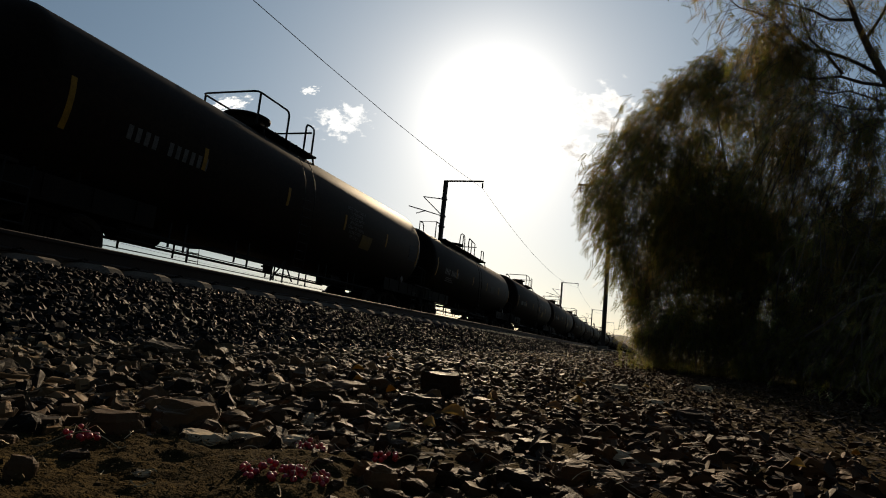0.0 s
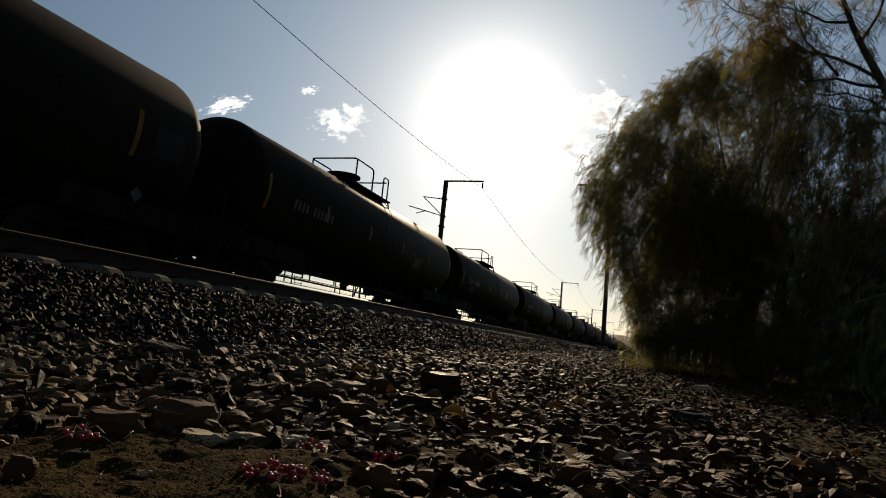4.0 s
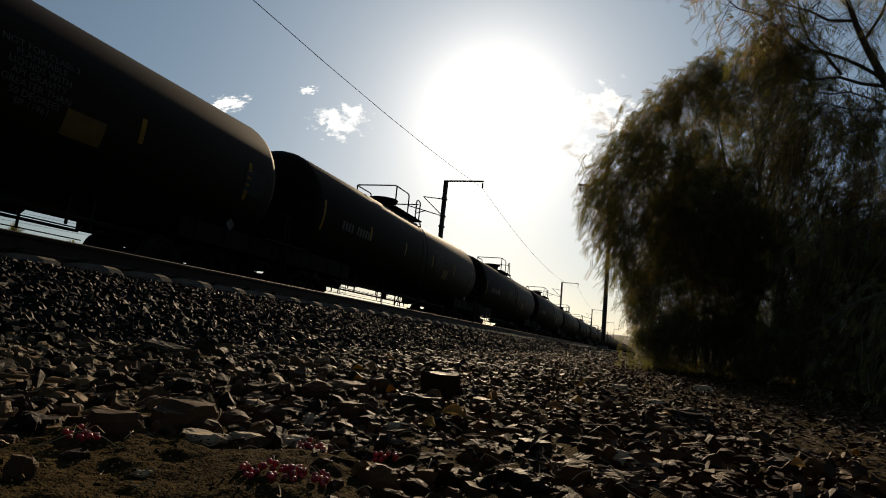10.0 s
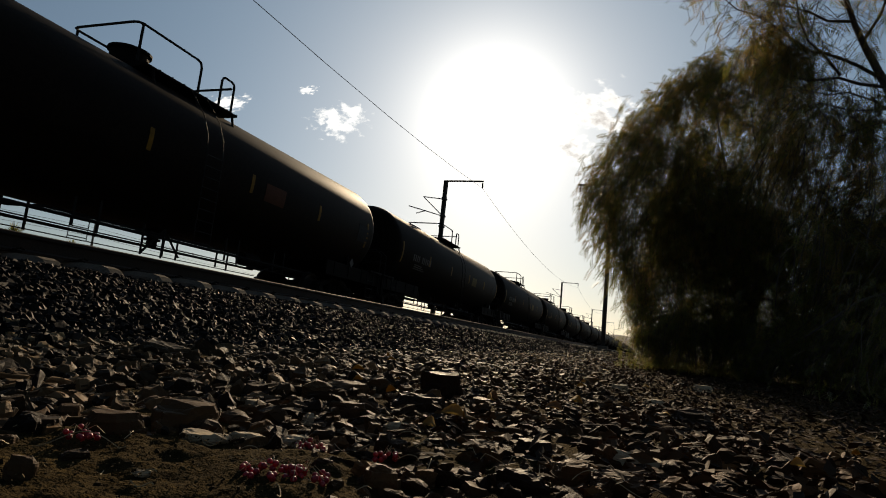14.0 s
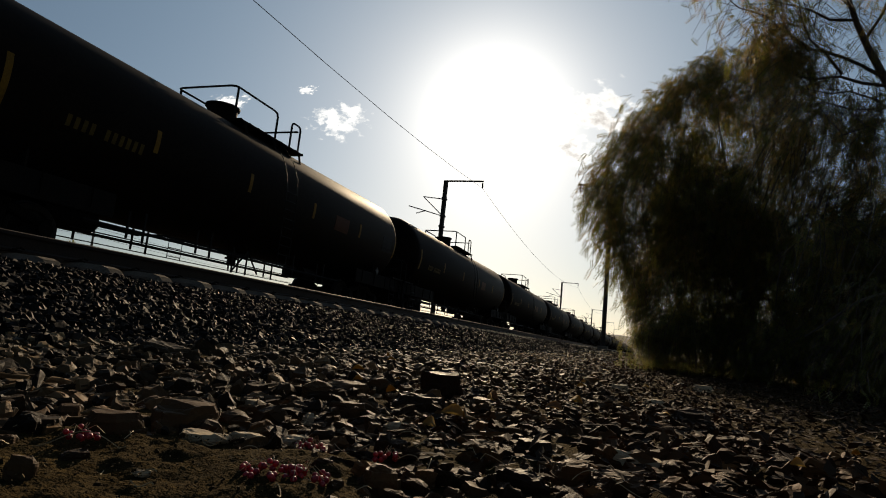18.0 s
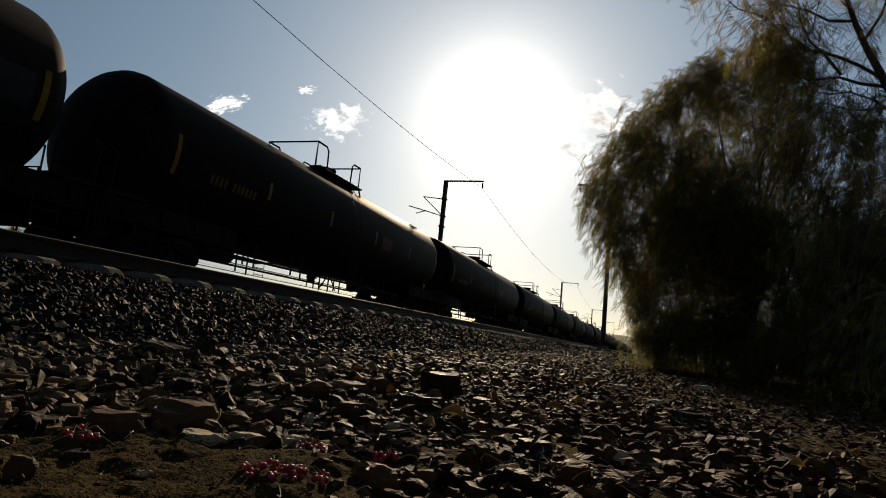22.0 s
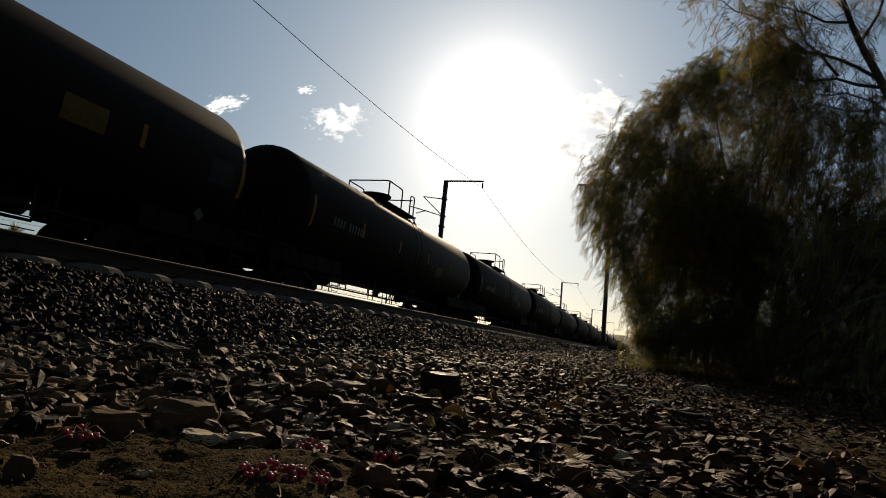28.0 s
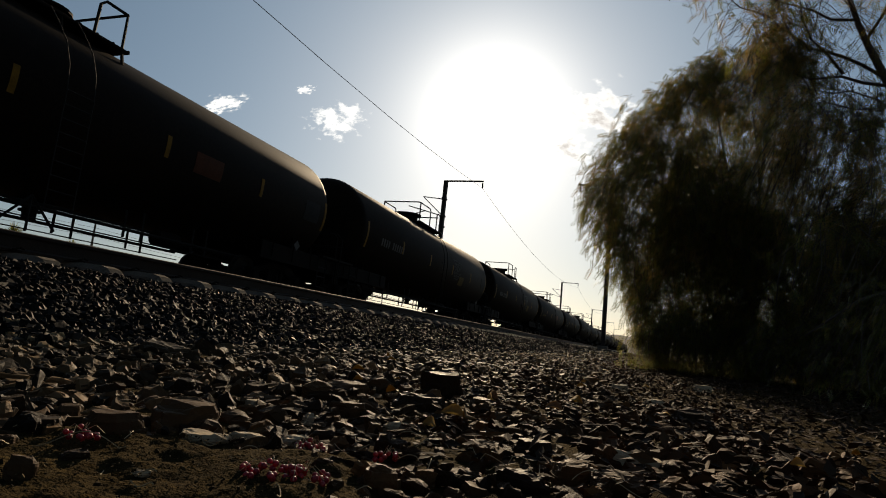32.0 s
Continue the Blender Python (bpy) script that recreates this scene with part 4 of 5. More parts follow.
rock(-0.46, 0.75, (0.05, 0.03), 0.01, 31, "pale_stone", PALE, 13, 2)
rock(-0.53, 0.92, (0.04, 0.03), 0.018, 30, "pale_stone", PALE, 14, 2)
rock(-0.39, 0.96, (0.058, 0.04), 0.018, 22, "pale_stone", PALE, 15, 2)
rock(-0.53, 1.06, (0.087, 0.055), 0.03, 27, "stone", DARK, 16, 0)
rock(-0.46, 1.23, (0.127, 0.08), 0.042, 21, "stone", DARK, 17, 0)
rock(-0.51, 1.55, (0.121, 0.08), 0.088, 18, "stone", DARK, 18, 10)
rock(-0.32, 0.77, (0.06, 0.04), 0.025, 22, "stone", DARK, 19, 12)
rock(-0.255, 0.60, (0.046, 0.036), 0.026, 24, "stone", DARK, 20, 0)
rock(-0.34, 0.63, (0.042, 0.03), 0.012, 28, "stone", DARK, 21, 4)
rock(-0.20, 0.81, (0.061, 0.04), 0.028, 14, "stone", DARK, 22, 18)
rock(-0.14, 0.86, (0.065, 0.045), 0.034, 9, "stone", DARK, 23, 0)
rock(-0.07, 0.98, (0.047, 0.035), 0.034, 4, "stone", DARK, 24, 0)
rock(-0.01, 1.06, (0.053, 0.035), 0.026, 1, "stone", DARK, 25, 9)
rock(-0.01, 0.95, (0.11, 0.085), 0.018, 12, "pale_stone", PALE, 26, 2)
rock(-0.08, 0.77, (0.055, 0.04), 0.026, 6, "stone", DARK, 27, 14)
rock(-0.12, 0.70, (0.069, 0.045), 0.02, 10, "stone", DARK, 28, 0)
rock(-0.02, 0.77, (0.079, 0.05), 0.02, 2, "stone", DARK, 29, 8)
rock(-0.06, 0.82, (0.019, 0.015), 0.014, 4, "pale_stone", PALE, 30, 2)
rock(-0.10, 2.97, (0.095, 0.06), 0.04, 2, "pale_stone", PALE, 31, 2)
rock(-0.02, 1.34, (0.05, 0.035), 0.05, 1, "stone", DARK, 32, 0)
rock(0.04, 1.32, (0.072, 0.05), 0.03, -2, "stone", DARK, 33, 0)
rock(-0.69, 0.99, (0.059, 0.04), 0.02, 35, "pale_stone", PALE, 34, 2)
rock(-0.93, 1.06, (0.054, 0.04), 0.036, 41, "stone", DARK, 35, 15)
rock(0.32, 3.65, (0.12, 0.09), 0.05, 15, "pale_stone", PALE, 36, 2)
rock(0.12, 1.62, (0.13, 0.1), 0.05, 33, "stone", DARK, 37, 0)
rock(-1.6, 1.7, (0.2, 0.12), 0.045, 38, "stone", DARK, 38, 4)
rock(0.05, 2.3, (0.1, 0.06), 0.028, 18, "pale_stone", PALE, 39, 2)
rock(-0.475, 0.5, (0.018, 0.01), 0.005, 25, "pale_stone", PALE, 40, 2)
rock(-0.72, 1.4, (0.12, 0.08), 0.035, 28, "stone", DARK, 41, 6)


# ---- pepper trees ----
def frond_arrays(n_pairs, length):
    """One feather leaf along +x, drooping: quads of leaflets."""
    V, F = [], []
    for k in range(n_pairs):
        t = (k + 0.6) / n_pairs
        x, z = length * t, -0.25 * length * t * t
        ll = length * 0.3 * (1 - 0.5 * abs(t - 0.4))
        w = ll * 0.14
        for s in (-1, 1):
            d = np.array([0.55, s * 0.83, -0.25])
            a = np.array([x, 0, z])
            e = a + d * ll
            side = np.array([w, -s * w * 0.5, 0])
            i = len(V)
            V += [a * 0.8 + e * 0.2 + side, e, a * 0.8 + e * 0.2 - side]
            F.append((i, i + 1, i + 2))
    return np.array(V), np.array(F)


def leaves(name, pos, heading, droop, size, mat, parent, pairs=8, length=0.2):
    V0, F0 = frond_arrays(pairs, length)
    n = len(pos)
    ch, sh, cd, sd = np.cos(heading), np.sin(heading), np.cos(droop), np.sin(droop)
    roll = rng.uniform(-0.9, 0.9, n)
    cr, sr = np.cos(roll), np.sin(roll)
    V = np.repeat(V0[None], n, 0) * size[:, None, None]
    y, z = V[..., 1] * cr[:, None] - V[..., 2] * sr[:, None], V[..., 1] * sr[:, None] + V[..., 2] * cr[:, None]
    x = V[..., 0] * cd[:, None] + z * sd[:, None]
    z2 = -V[..., 0] * sd[:, None] + z * cd[:, None]
    X = x * ch[:, None] - y * sh[:, None] + pos[:, None, 0]
    Y = x * sh[:, None] + y * ch[:, None] + pos[:, None, 1]
    Z = z2 + pos[:, None, 2]
    VV = np.stack([X, Y, Z], -1).reshape(-1, 3)
    FF = (F0[None] + (np.arange(n) * len(V0))[:, None, None]).reshape(-1, 3)
    ob = part(name, bulk_mesh(name, VV, FF, mat), None, parent)
    return tagged(ob, kind="stuff")


def limb(parent, pts, r0, r1, name="limb", seg=6):
    bm = bmesh.new()
    n = len(pts)
    tube(bm, pts, [r0 + (r1 - r0) * k / (n - 1) for k in range(n)], seg)
    return part(name, bm, M["bark"], parent, smooth=True)


def twig_mesh(S, w):
    """Thin three-sided twigs along strands S (n, steps, 3)."""
    S = S[:, [0, 2, -1]]
    n, per, _ = S.shape
    tri = np.array([(math.cos(a) * w, math.sin(a) * w, 0) for a in (0, 2.1, 4.2)])
    V = (S[:, :, None, :] + tri).reshape(-1, 3)
    F = [(k * 3 + j, k * 3 + (j + 1) % 3, (k + 1) * 3 + (j + 1) % 3, (k + 1) * 3 + j) for k in range(per - 1) for j in range(3)]
    F = (np.array(F)[None] + (np.arange(n) * per * 3)[:, None, None]).reshape(-1, 4)
    return bulk_mesh("twigwork", V, F, M["bark"])


def crown_width(z, mid, high):
    """The crown's half width, of 1, by height: rounded above the middle, tapering below it."""
    up = np.clip(1 - (np.maximum(z - mid, 0) / high) ** 2, 0.02, 1) ** 0.62
    return np.where(z > mid, up, 1 - 0.215 * (mid - z))


def hanging(tree, clumps, per_clump, per, hang, gold, pairs=8, length=0.2, floor=0.04, sway=0.12, hull=None):
    """Weeping strands with feather leaves, in clumps of (x, y, z, radius)."""
    C = np.repeat(np.array(clumps), per_clump, 0)
    n = len(C)
    u = rng.normal(0, 1, (n, 3))
    u /= np.linalg.norm(u, axis=1)[:, None]
    u[:, 2] = np.abs(u[:, 2]) * 0.9 - 0.1
    P = C[:, :3] + u * C[:, 3:] * rng.uniform(0.3, 1.0, n)[:, None] ** 0.6
    L = rng.uniform(hang[0], hang[1], n)
    reach = rng.uniform(0.05, 0.4, n) * C[:, 3]
    S = np.zeros((n, per, 3))
    for k, t in enumerate(np.linspace(0, 1, per)):
        S[:, k, :2] = P[:, :2] + u[:, :2] * (reach * np.sin(t * 1.6))[:, None] + rng.normal(0, 0.012, (n, 2))
        S[:, k, 2] = P[:, 2] + 0.12 * np.sin(t * 3) - L * t ** 1.5
    bend = rng.normal(0, sway, (n, 1, 2)) * np.linspace(0, 1, per)[None, :, None] ** 1.5
    S[..., :2] += bend
    S[..., 2] = np.maximum(S[..., 2], floor + rng.uniform(0, 0.1, (n, 1)))
    if hull:
        # strands stay within the crown's outline, give or take a little
        cx, cy = hull[0], hull[1]
        q = np.hypot((S[..., 0] - cx) / hull[2], (S[..., 1] - cy) / hull[3])
        lim = crown_width(S[..., 2], hull[4], hull[5]) * (np.repeat(rng.uniform(0.88, 1.13, len(clumps)), per_clump) * rng.uniform(0.93, 1.05, n))[:, None]
        k = np.minimum(1, lim / np.maximum(q, 1e-3))
        S[..., 0], S[..., 1] = cx + (S[..., 0] - cx) * k, cy + (S[..., 1] - cy) * k
    tagged(part("twigwork", twig_mesh(S, 0.004), None, tree), kind="stuff")
    pos = S.reshape(-1, 3) + rng.normal(0, 0.03, (n * per, 3))
    m = len(pos)
    head = rng.uniform(0, 2 * np.pi, m)
    droop = rng.uniform(-0.2, 1.35, m)
    size = rng.uniform(0.7, 1.35, m)
    top = max(c[2] for c in clumps)
    dry = rng.random(m) < gold * np.clip(pos[:, 2] / top, 0.1, 1) ** 2
    leaves("foliage", pos[~dry], head[~dry], droop[~dry], size[~dry], M["leaf"], tree, pairs, length)
    leaves("dry_foliage", pos[dry], head[dry], droop[dry], size[dry], M["leaf_gold"], tree, pairs, length)


def sprays(tree, tufts, per_tuft, per, reach, gold, pairs=7, length=0.19, heart=None, droop=0.9, lift=0.45, twig=0.0035, back=1.0, hull=None):
    """Arching sprays of feather leaves: each tuft (x, y, z, radius, outward factor) throws its shoots out and up, and they bow over."""
    T = np.array(tufts)
    if back < 1.0:
        T = T[(T[:, 1] < heart[1] + 0.3) | (np.arange(len(T)) * back % 1 < back)]
    C = np.repeat(T, per_tuft, 0)
    n = len(C)
    out = C[:, :3] - np.array(heart)
    out /= np.linalg.norm(out, axis=1)[:, None]
    # shoots of one tuft lean the same way
    lean = np.repeat(rng.normal(0, 0.35, (len(T), 3)), per_tuft, 0)
    d = out * 0.75 + lean + rng.normal(0, 0.42, (n, 3)) + np.array((0, 0, lift))
    d /= np.linalg.norm(d, axis=1)[:, None]
    P = C[:, :3] + rng.normal(0, 0.42, (n, 3)) * C[:, 3:4] - out * C[:, 3:4] * 0.35
    L = rng.uniform(reach[0], reach[1], n) * np.where(rng.random(n) < 0.08, 1.35, 1)
    S = np.zeros((n, per, 3))
    for k, t in enumerate(np.linspace(0, 1, per)):
        S[:, k] = P + d * (L * (t - 0.25 * t * t))[:, None] + rng.normal(0, 0.012, (n, 3))
        S[:, k, 2] -= droop * L * t ** 2.2
    S[..., 2] = np.maximum(S[..., 2], 0.05 + rng.uniform(0, 0.1, (n, 1)))
    if hull:
        # shoots keep to the crown's outline, each tuft to its own measure
        q = np.hypot((S[..., 0] - hull[0]) / hull[2], (S[..., 1] - hull[1]) / hull[3])
        lim = crown_width(S[..., 2], hull[4], hull[5]) * (np.repeat(rng.uniform(0.84, 1.03, len(T)), per_tuft) * rng.uniform(0.95, 1.07, n))[:, None]
        over = np.maximum(q / lim - 0.9, 0)
        k = np.where(over > 0, lim * (0.9 + 0.15 * np.tanh(over / 0.25)) / np.maximum(q, 1e-3), 1)
        S[..., 0], S[..., 1] = hull[0] + (S[..., 0] - hull[0]) * k, hull[1] + (S[..., 1] - hull[1]) * k
    tagged(part("twigwork", twig_mesh(S, twig), None, tree), kind="stuff")
    pos = S[:, 1:].reshape(-1, 3) + rng.normal(0, 0.022, (n * (per - 1), 3))
    way = np.repeat(np.arctan2(d[:, 1], d[:, 0]), per - 1)
    m = len(pos)
    head = way + rng.normal(0, 0.9, m)
    bow = np.clip(np.tile(np.linspace(0.1, 1.05, per - 1), n) + rng.normal(0, 0.3, m), -0.3, 1.5)
    size = rng.uniform(0.65, 1.25, m)
    dry = rng.random(m) < np.repeat(gold * np.repeat(rng.uniform(0.3, 1.9, len(T)), per_tuft), per - 1)
    leaves("foliage", pos[~dry], head[~dry], bow[~dry], size[~dry], M["leaf"], tree, pairs, length)
    leaves("dry_foliage", pos[dry], head[dry], bow[dry], size[dry], M["leaf_gold"], tree, pairs, length)


def round_tree():
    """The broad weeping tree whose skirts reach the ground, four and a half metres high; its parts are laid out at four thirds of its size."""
    tree = tagged(new("pepper_tree"), "broad weeping pepper tree with dark drooping feathery foliage", "tree")
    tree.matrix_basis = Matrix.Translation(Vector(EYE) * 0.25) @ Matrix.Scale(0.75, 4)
    base, fork = Vector((1.9, 12.0, -0.15)), Vector((1.7, 11.8, 1.3))
    limb(tree, [base, base.lerp(fork, 0.4) + Vector((0.08, 0, 0)), base.lerp(fork, 0.75) + Vector((-0.05, 0.03, 0)), fork], 0.26, 0.17, "trunk", 10)
    r = random.Random(4)
    heart = (1.6, 11.6, 2.6)
    hull = (1.6, 11.6, 3.24, 2.5, 2.7, 3.42)
    tufts = []
    count = 230
    for k in range(count):
        t = (k + 0.5) / count
        z = 5.85 - 5.3 * t
        a = k * 2.39996
        q = float(crown_width(z + 0.1, 2.8, 3.3)) * r.uniform(0.7, 0.97)
        p = Vector((heart[0] + 2.95 * q * math.cos(a), heart[1] + 2.4 * q * math.sin(a), z))
        if p.x > 3.9 or (p.x > 2.5 and p.z > 3.2):
            continue
        tufts.append((p.x, p.y, p.z, r.uniform(0.28, 0.5)))
        if k % 10 == 0:
            mid = fork.lerp(p, 0.5) + Vector((r.uniform(-0.2, 0.2), r.uniform(-0.2, 0.2), 0.3))
            limb(tree, [fork, fork.lerp(mid, 0.5) + Vector((0, 0, 0.08)), mid, mid.lerp(p, 0.5) + Vector((0, 0, 0.1)), p], 0.035, 0.008)
    sprays(tree, [c for c in tufts if c[2] > 3.5], 24, 7, (0.35, 0.75), 0.36, heart=heart, back=0.9, hull=hull)
    sprays(tree, [c for c in tufts if 2.0 < c[2] <= 3.5], 33, 7, (0.35, 0.75), 0.26, heart=heart, droop=1.0, lift=0.35, back=0.6, hull=hull)
    sprays(tree, [c for c in tufts if c[2] <= 2.0], 24, 7, (0.35, 0.7), 0.18, heart=heart, droop=1.1, lift=0.25, back=0.6, hull=hull)
    hem = [(0.0 + 0.27 * k, 9.95 + 0.25 * math.sin(k * 1.7) - 0.03 * k, 0.4 + 0.15 * (k % 3), 0.34) for k in range(14)]
    hanging(tree, hem, 60, 6, (0.2, 0.6), 0.15, 6, 0.16, sway=0.12)
    inner = [(2.0 + r.uniform(-1.1, 1.4), 11.6 + r.uniform(-1, 1), r.uniform(0.6, 2.7), 0.8) for _ in range(24)]
    inner += [(r.uniform(0.2, 2.2), 11.6 + r.uniform(-0.9, 0.9), r.uniform(1.8, 4.0), 0.7) for _ in range(26)]
    hanging(tree, inner, 34, 6, (0.4, 1.1), 0.15, 7, 0.24)
    return tree


def near_tree():
    """The tree whose limbs reach in over the rubble from beside the camera."""
    tree = tagged(new("pepper_tree"), "pepper tree with yellowing leaves on bare twisting limbs", "tree")
    trunk = [(2.75, 5.7, -0.05), (2.7, 5.65, 0.7), (2.4, 5.6, 1.5), (2.05, 5.52, 2.05), (1.86, 5.5, 2.42), (1.76, 5.5, 2.68), (1.66, 5.5, 2.92), (1.58, 5.5, 3.14), (1.51, 5.5, 3.4), (1.46, 5.45, 4.0), (1.3, 5.4, 4.9)]
    limb(tree, trunk, 0.05, 0.012, "trunk", 9)
    paths = (
        (0.028, [(1.86, 5.5, 2.5), (1.75, 5.5, 2.67), (1.6, 5.5, 2.78), (1.46, 5.5, 2.87), (1.24, 5.5, 2.93), (1.15, 5.48, 3.01), (1.02, 5.46, 3.13), (0.88, 5.45, 3.23), (0.65, 5.4, 3.33), (0.53, 5.4, 3.45)]),
        (0.028, [(1.95, 5.52, 2.4), (1.79, 5.5, 2.56), (1.62, 5.5, 2.63), (1.46, 5.5, 2.69), (1.24, 5.5, 2.67), (1.11, 5.5, 2.72), (0.98, 5.5, 2.81), (0.8, 5.5, 2.9)]),
        (0.02, [(1.24, 5.5, 2.93), (1.12, 5.55, 3.06), (1.04, 5.6, 3.22), (0.98, 5.6, 3.4), (0.96, 5.6, 3.6)]),
        (0.02, [(1.46, 5.5, 2.69), (1.36, 5.45, 2.84), (1.22, 5.4, 2.96), (1.14, 5.4, 3.16), (1.1, 5.35, 3.4)]),
        (0.02, [(1.56, 5.5, 3.17), (1.37, 5.5, 3.22), (1.24, 5.5, 3.3), (1.13, 5.5, 3.35), (0.85, 5.5, 3.45), (0.6, 5.5, 3.6)]),
        (0.022, [(1.64, 5.5, 3.0), (1.76, 5.45, 3.2), (1.84, 5.4, 3.6), (1.8, 5.4, 4.0)]),
        (0.016, [(2.05, 5.52, 2.1), (1.79, 5.45, 2.36), (1.52, 5.4, 2.34), (1.31, 5.4, 2.4), (1.05, 5.35, 2.34)]),
        (0.016, [(1.9, 5.5, 2.3), (1.7, 5.45, 2.44), (1.5, 5.4, 2.5), (1.35, 5.4, 2.46), (1.15, 5.4, 2.52)]),
        (0.016, [(2.3, 5.6, 1.7), (2.0, 5.4, 2.1), (1.7, 5.3, 2.2), (1.4, 5.2, 2.05)]),
        (0.016, [(1.48, 5.48, 3.7), (1.8, 5.5, 4.0), (2.2, 5.5, 4.3)]),
        (0.02, [(2.2, 5.57, 1.85), (2.5, 5.3, 2.7), (2.6, 5.2, 3.4), (2.4, 5.1, 4.0)]),
        (0.014, [(1.51, 5.5, 3.4), (1.2, 5.55, 3.55), (0.8, 5.6, 3.75), (0.45, 5.6, 3.8)]),
        (0.014, [(2.2, 5.57, 1.8), (2.0, 5.8, 1.95), (1.8, 6.1, 1.9), (1.6, 6.4, 1.7)]),
        (0.014, [(2.4, 5.6, 1.4), (2.1, 5.7, 1.5), (1.85, 5.9, 1.4), (1.6, 6.0, 1.15)]))
    r = random.Random(9)
    strands = []
    for width, pts in paths:
        V = [Vector(p) + Vector((r.gauss(0, 0.008), r.gauss(0, 0.02), r.gauss(0, 0.008))) for p in pts]
        limb(tree, V, width * 0.62, 0.004)
        for _ in range(25):
            k = r.randrange(len(V) - 1)
            p = V[k].lerp(V[k + 1], r.random())
            d = Vector((r.uniform(-1.2, 0.6), r.uniform(-0.7, 0.7), r.uniform(-0.4, 1.0))).normalized()
            ln = r.uniform(0.2, 0.6)
            q = [p + d * ln * t + Vector((0, 0, -0.3 * ln * t * t)) + Vector((r.gauss(0, 0.02), r.gauss(0, 0.02), r.gauss(0, 0.02))) for t in (0, 0.2, 0.4, 0.6, 0.8, 1)]
            strands.append([tuple(v) for v in q])
    boughs = len(strands)
    for q in list(strands):
        for _ in range(3):
            k = r.randrange(1, 6)
            p = Vector(q[k])
            d = Vector((r.uniform(-1.1, 0.6), r.uniform(-0.8, 0.8), r.uniform(-0.9, 0.4))).normalized()
            ln = r.uniform(0.12, 0.35)
            strands.append([tuple(p + d * ln * t + Vector((0, 0, -0.5 * ln * t * t))) for t in (0, 0.2, 0.4, 0.6, 0.8, 1)])
    S = np.array(strands)
    tagged(part("twigwork", twig_mesh(S[:boughs], 0.0036), None, tree), kind="stuff")
    tagged(part("twigwork", twig_mesh(S[boughs:], 0.002), None, tree), kind="stuff")
    pos = S[:, 2:].reshape(-1, 3)
    pos = np.repeat(pos, 2, 0) + rng.normal(0, 0.02, (len(pos) * 2, 3))
    # leaves sit in loose bunches, with bare twigs between
    bunch = np.sin(pos[:, 0] * 7.1 + 1) + np.sin(pos[:, 1] * 6.3) + np.sin(pos[:, 2] * 8.7 + 2)
    pos = pos[rng.random(len(pos)) < np.clip(0.19 + 0.16 * bunch, 0.03, 0.55)]
    m = len(pos)
    gold = rng.random(m) < 0.5
    head, droop, size = rng.uniform(0, 2 * np.pi, m), rng.uniform(0.1, 1.2, m), rng.uniform(0.55, 1.0, m)
    leaves("foliage", pos[~gold], head[~gold], droop[~gold], size[~gold], M["leaf"], tree, 7, 0.15)
    leaves("dry_foliage", pos[gold], head[gold], droop[gold], size[gold], M["leaf_gold"], tree, 7, 0.15)
    # the yellow-green sprays hanging under the boughs; extra gold leaves stand in for sunlight
    heart = (2.4, 5.9, 1.8)
    sunny = [(r.uniform(1.15, 1.95), r.uniform(5.7, 6.6), r.uniform(1.95, 2.75), 0.27) for _ in range(16)]
    sprays(tree, sunny, 13, 6, (0.25, 0.5), 0.75, 7, 0.15, heart=heart, droop=1.1, lift=0.2)
    shade = [(r.uniform(1.5, 2.9), r.uniform(5.6, 6.6), r.uniform(0.85, 1.75), 0.32) for _ in range(26)]
    sprays(tree, shade, 20, 6, (0.25, 0.55), 0.4, 7, 0.15, heart=heart, droop=1.2, lift=0.1)
    # boughs that droop to the ground beside the rubble
    for pts in ([(2.6, 5.6, 0.9), (2.2, 4.9, 1.0), (1.75, 4.2, 0.8), (1.4, 3.7, 0.5), (1.1, 3.4, 0.25)],
                [(2.65, 5.6, 0.8), (2.3, 4.6, 0.75), (1.9, 3.8, 0.55), (1.55, 3.2, 0.3), (1.3, 2.8, 0.12)],
                [(2.65, 5.6, 0.85), (2.0, 5.2, 0.95), (1.4, 4.8, 0.7), (1.0, 4.5, 0.4)]):
        limb(tree, pts, 0.022, 0.005)
    skirt = [(1.45 + r.uniform(-0.35, 0.6), 3.7 + r.uniform(-0.7, 0.9), r.uniform(0.2, 0.75), 0.28) for _ in range(15)]
    sprays(tree, skirt, 11, 6, (0.2, 0.45), 0.12, 8, 0.075, heart=(2.3, 5.2, 0.8), droop=0.8, lift=0.15, twig=0.0022)
    low = [(r.uniform(1.35, 2.9), r.uniform(4.8, 7.0), r.uniform(0.3, 1.2), 0.45) for _ in range(20)]
    hanging(tree, low, 46, 6, (0.2, 0.6), 0.35, 7, 0.11, sway=0.25)
    return tree


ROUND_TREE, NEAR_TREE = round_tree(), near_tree()


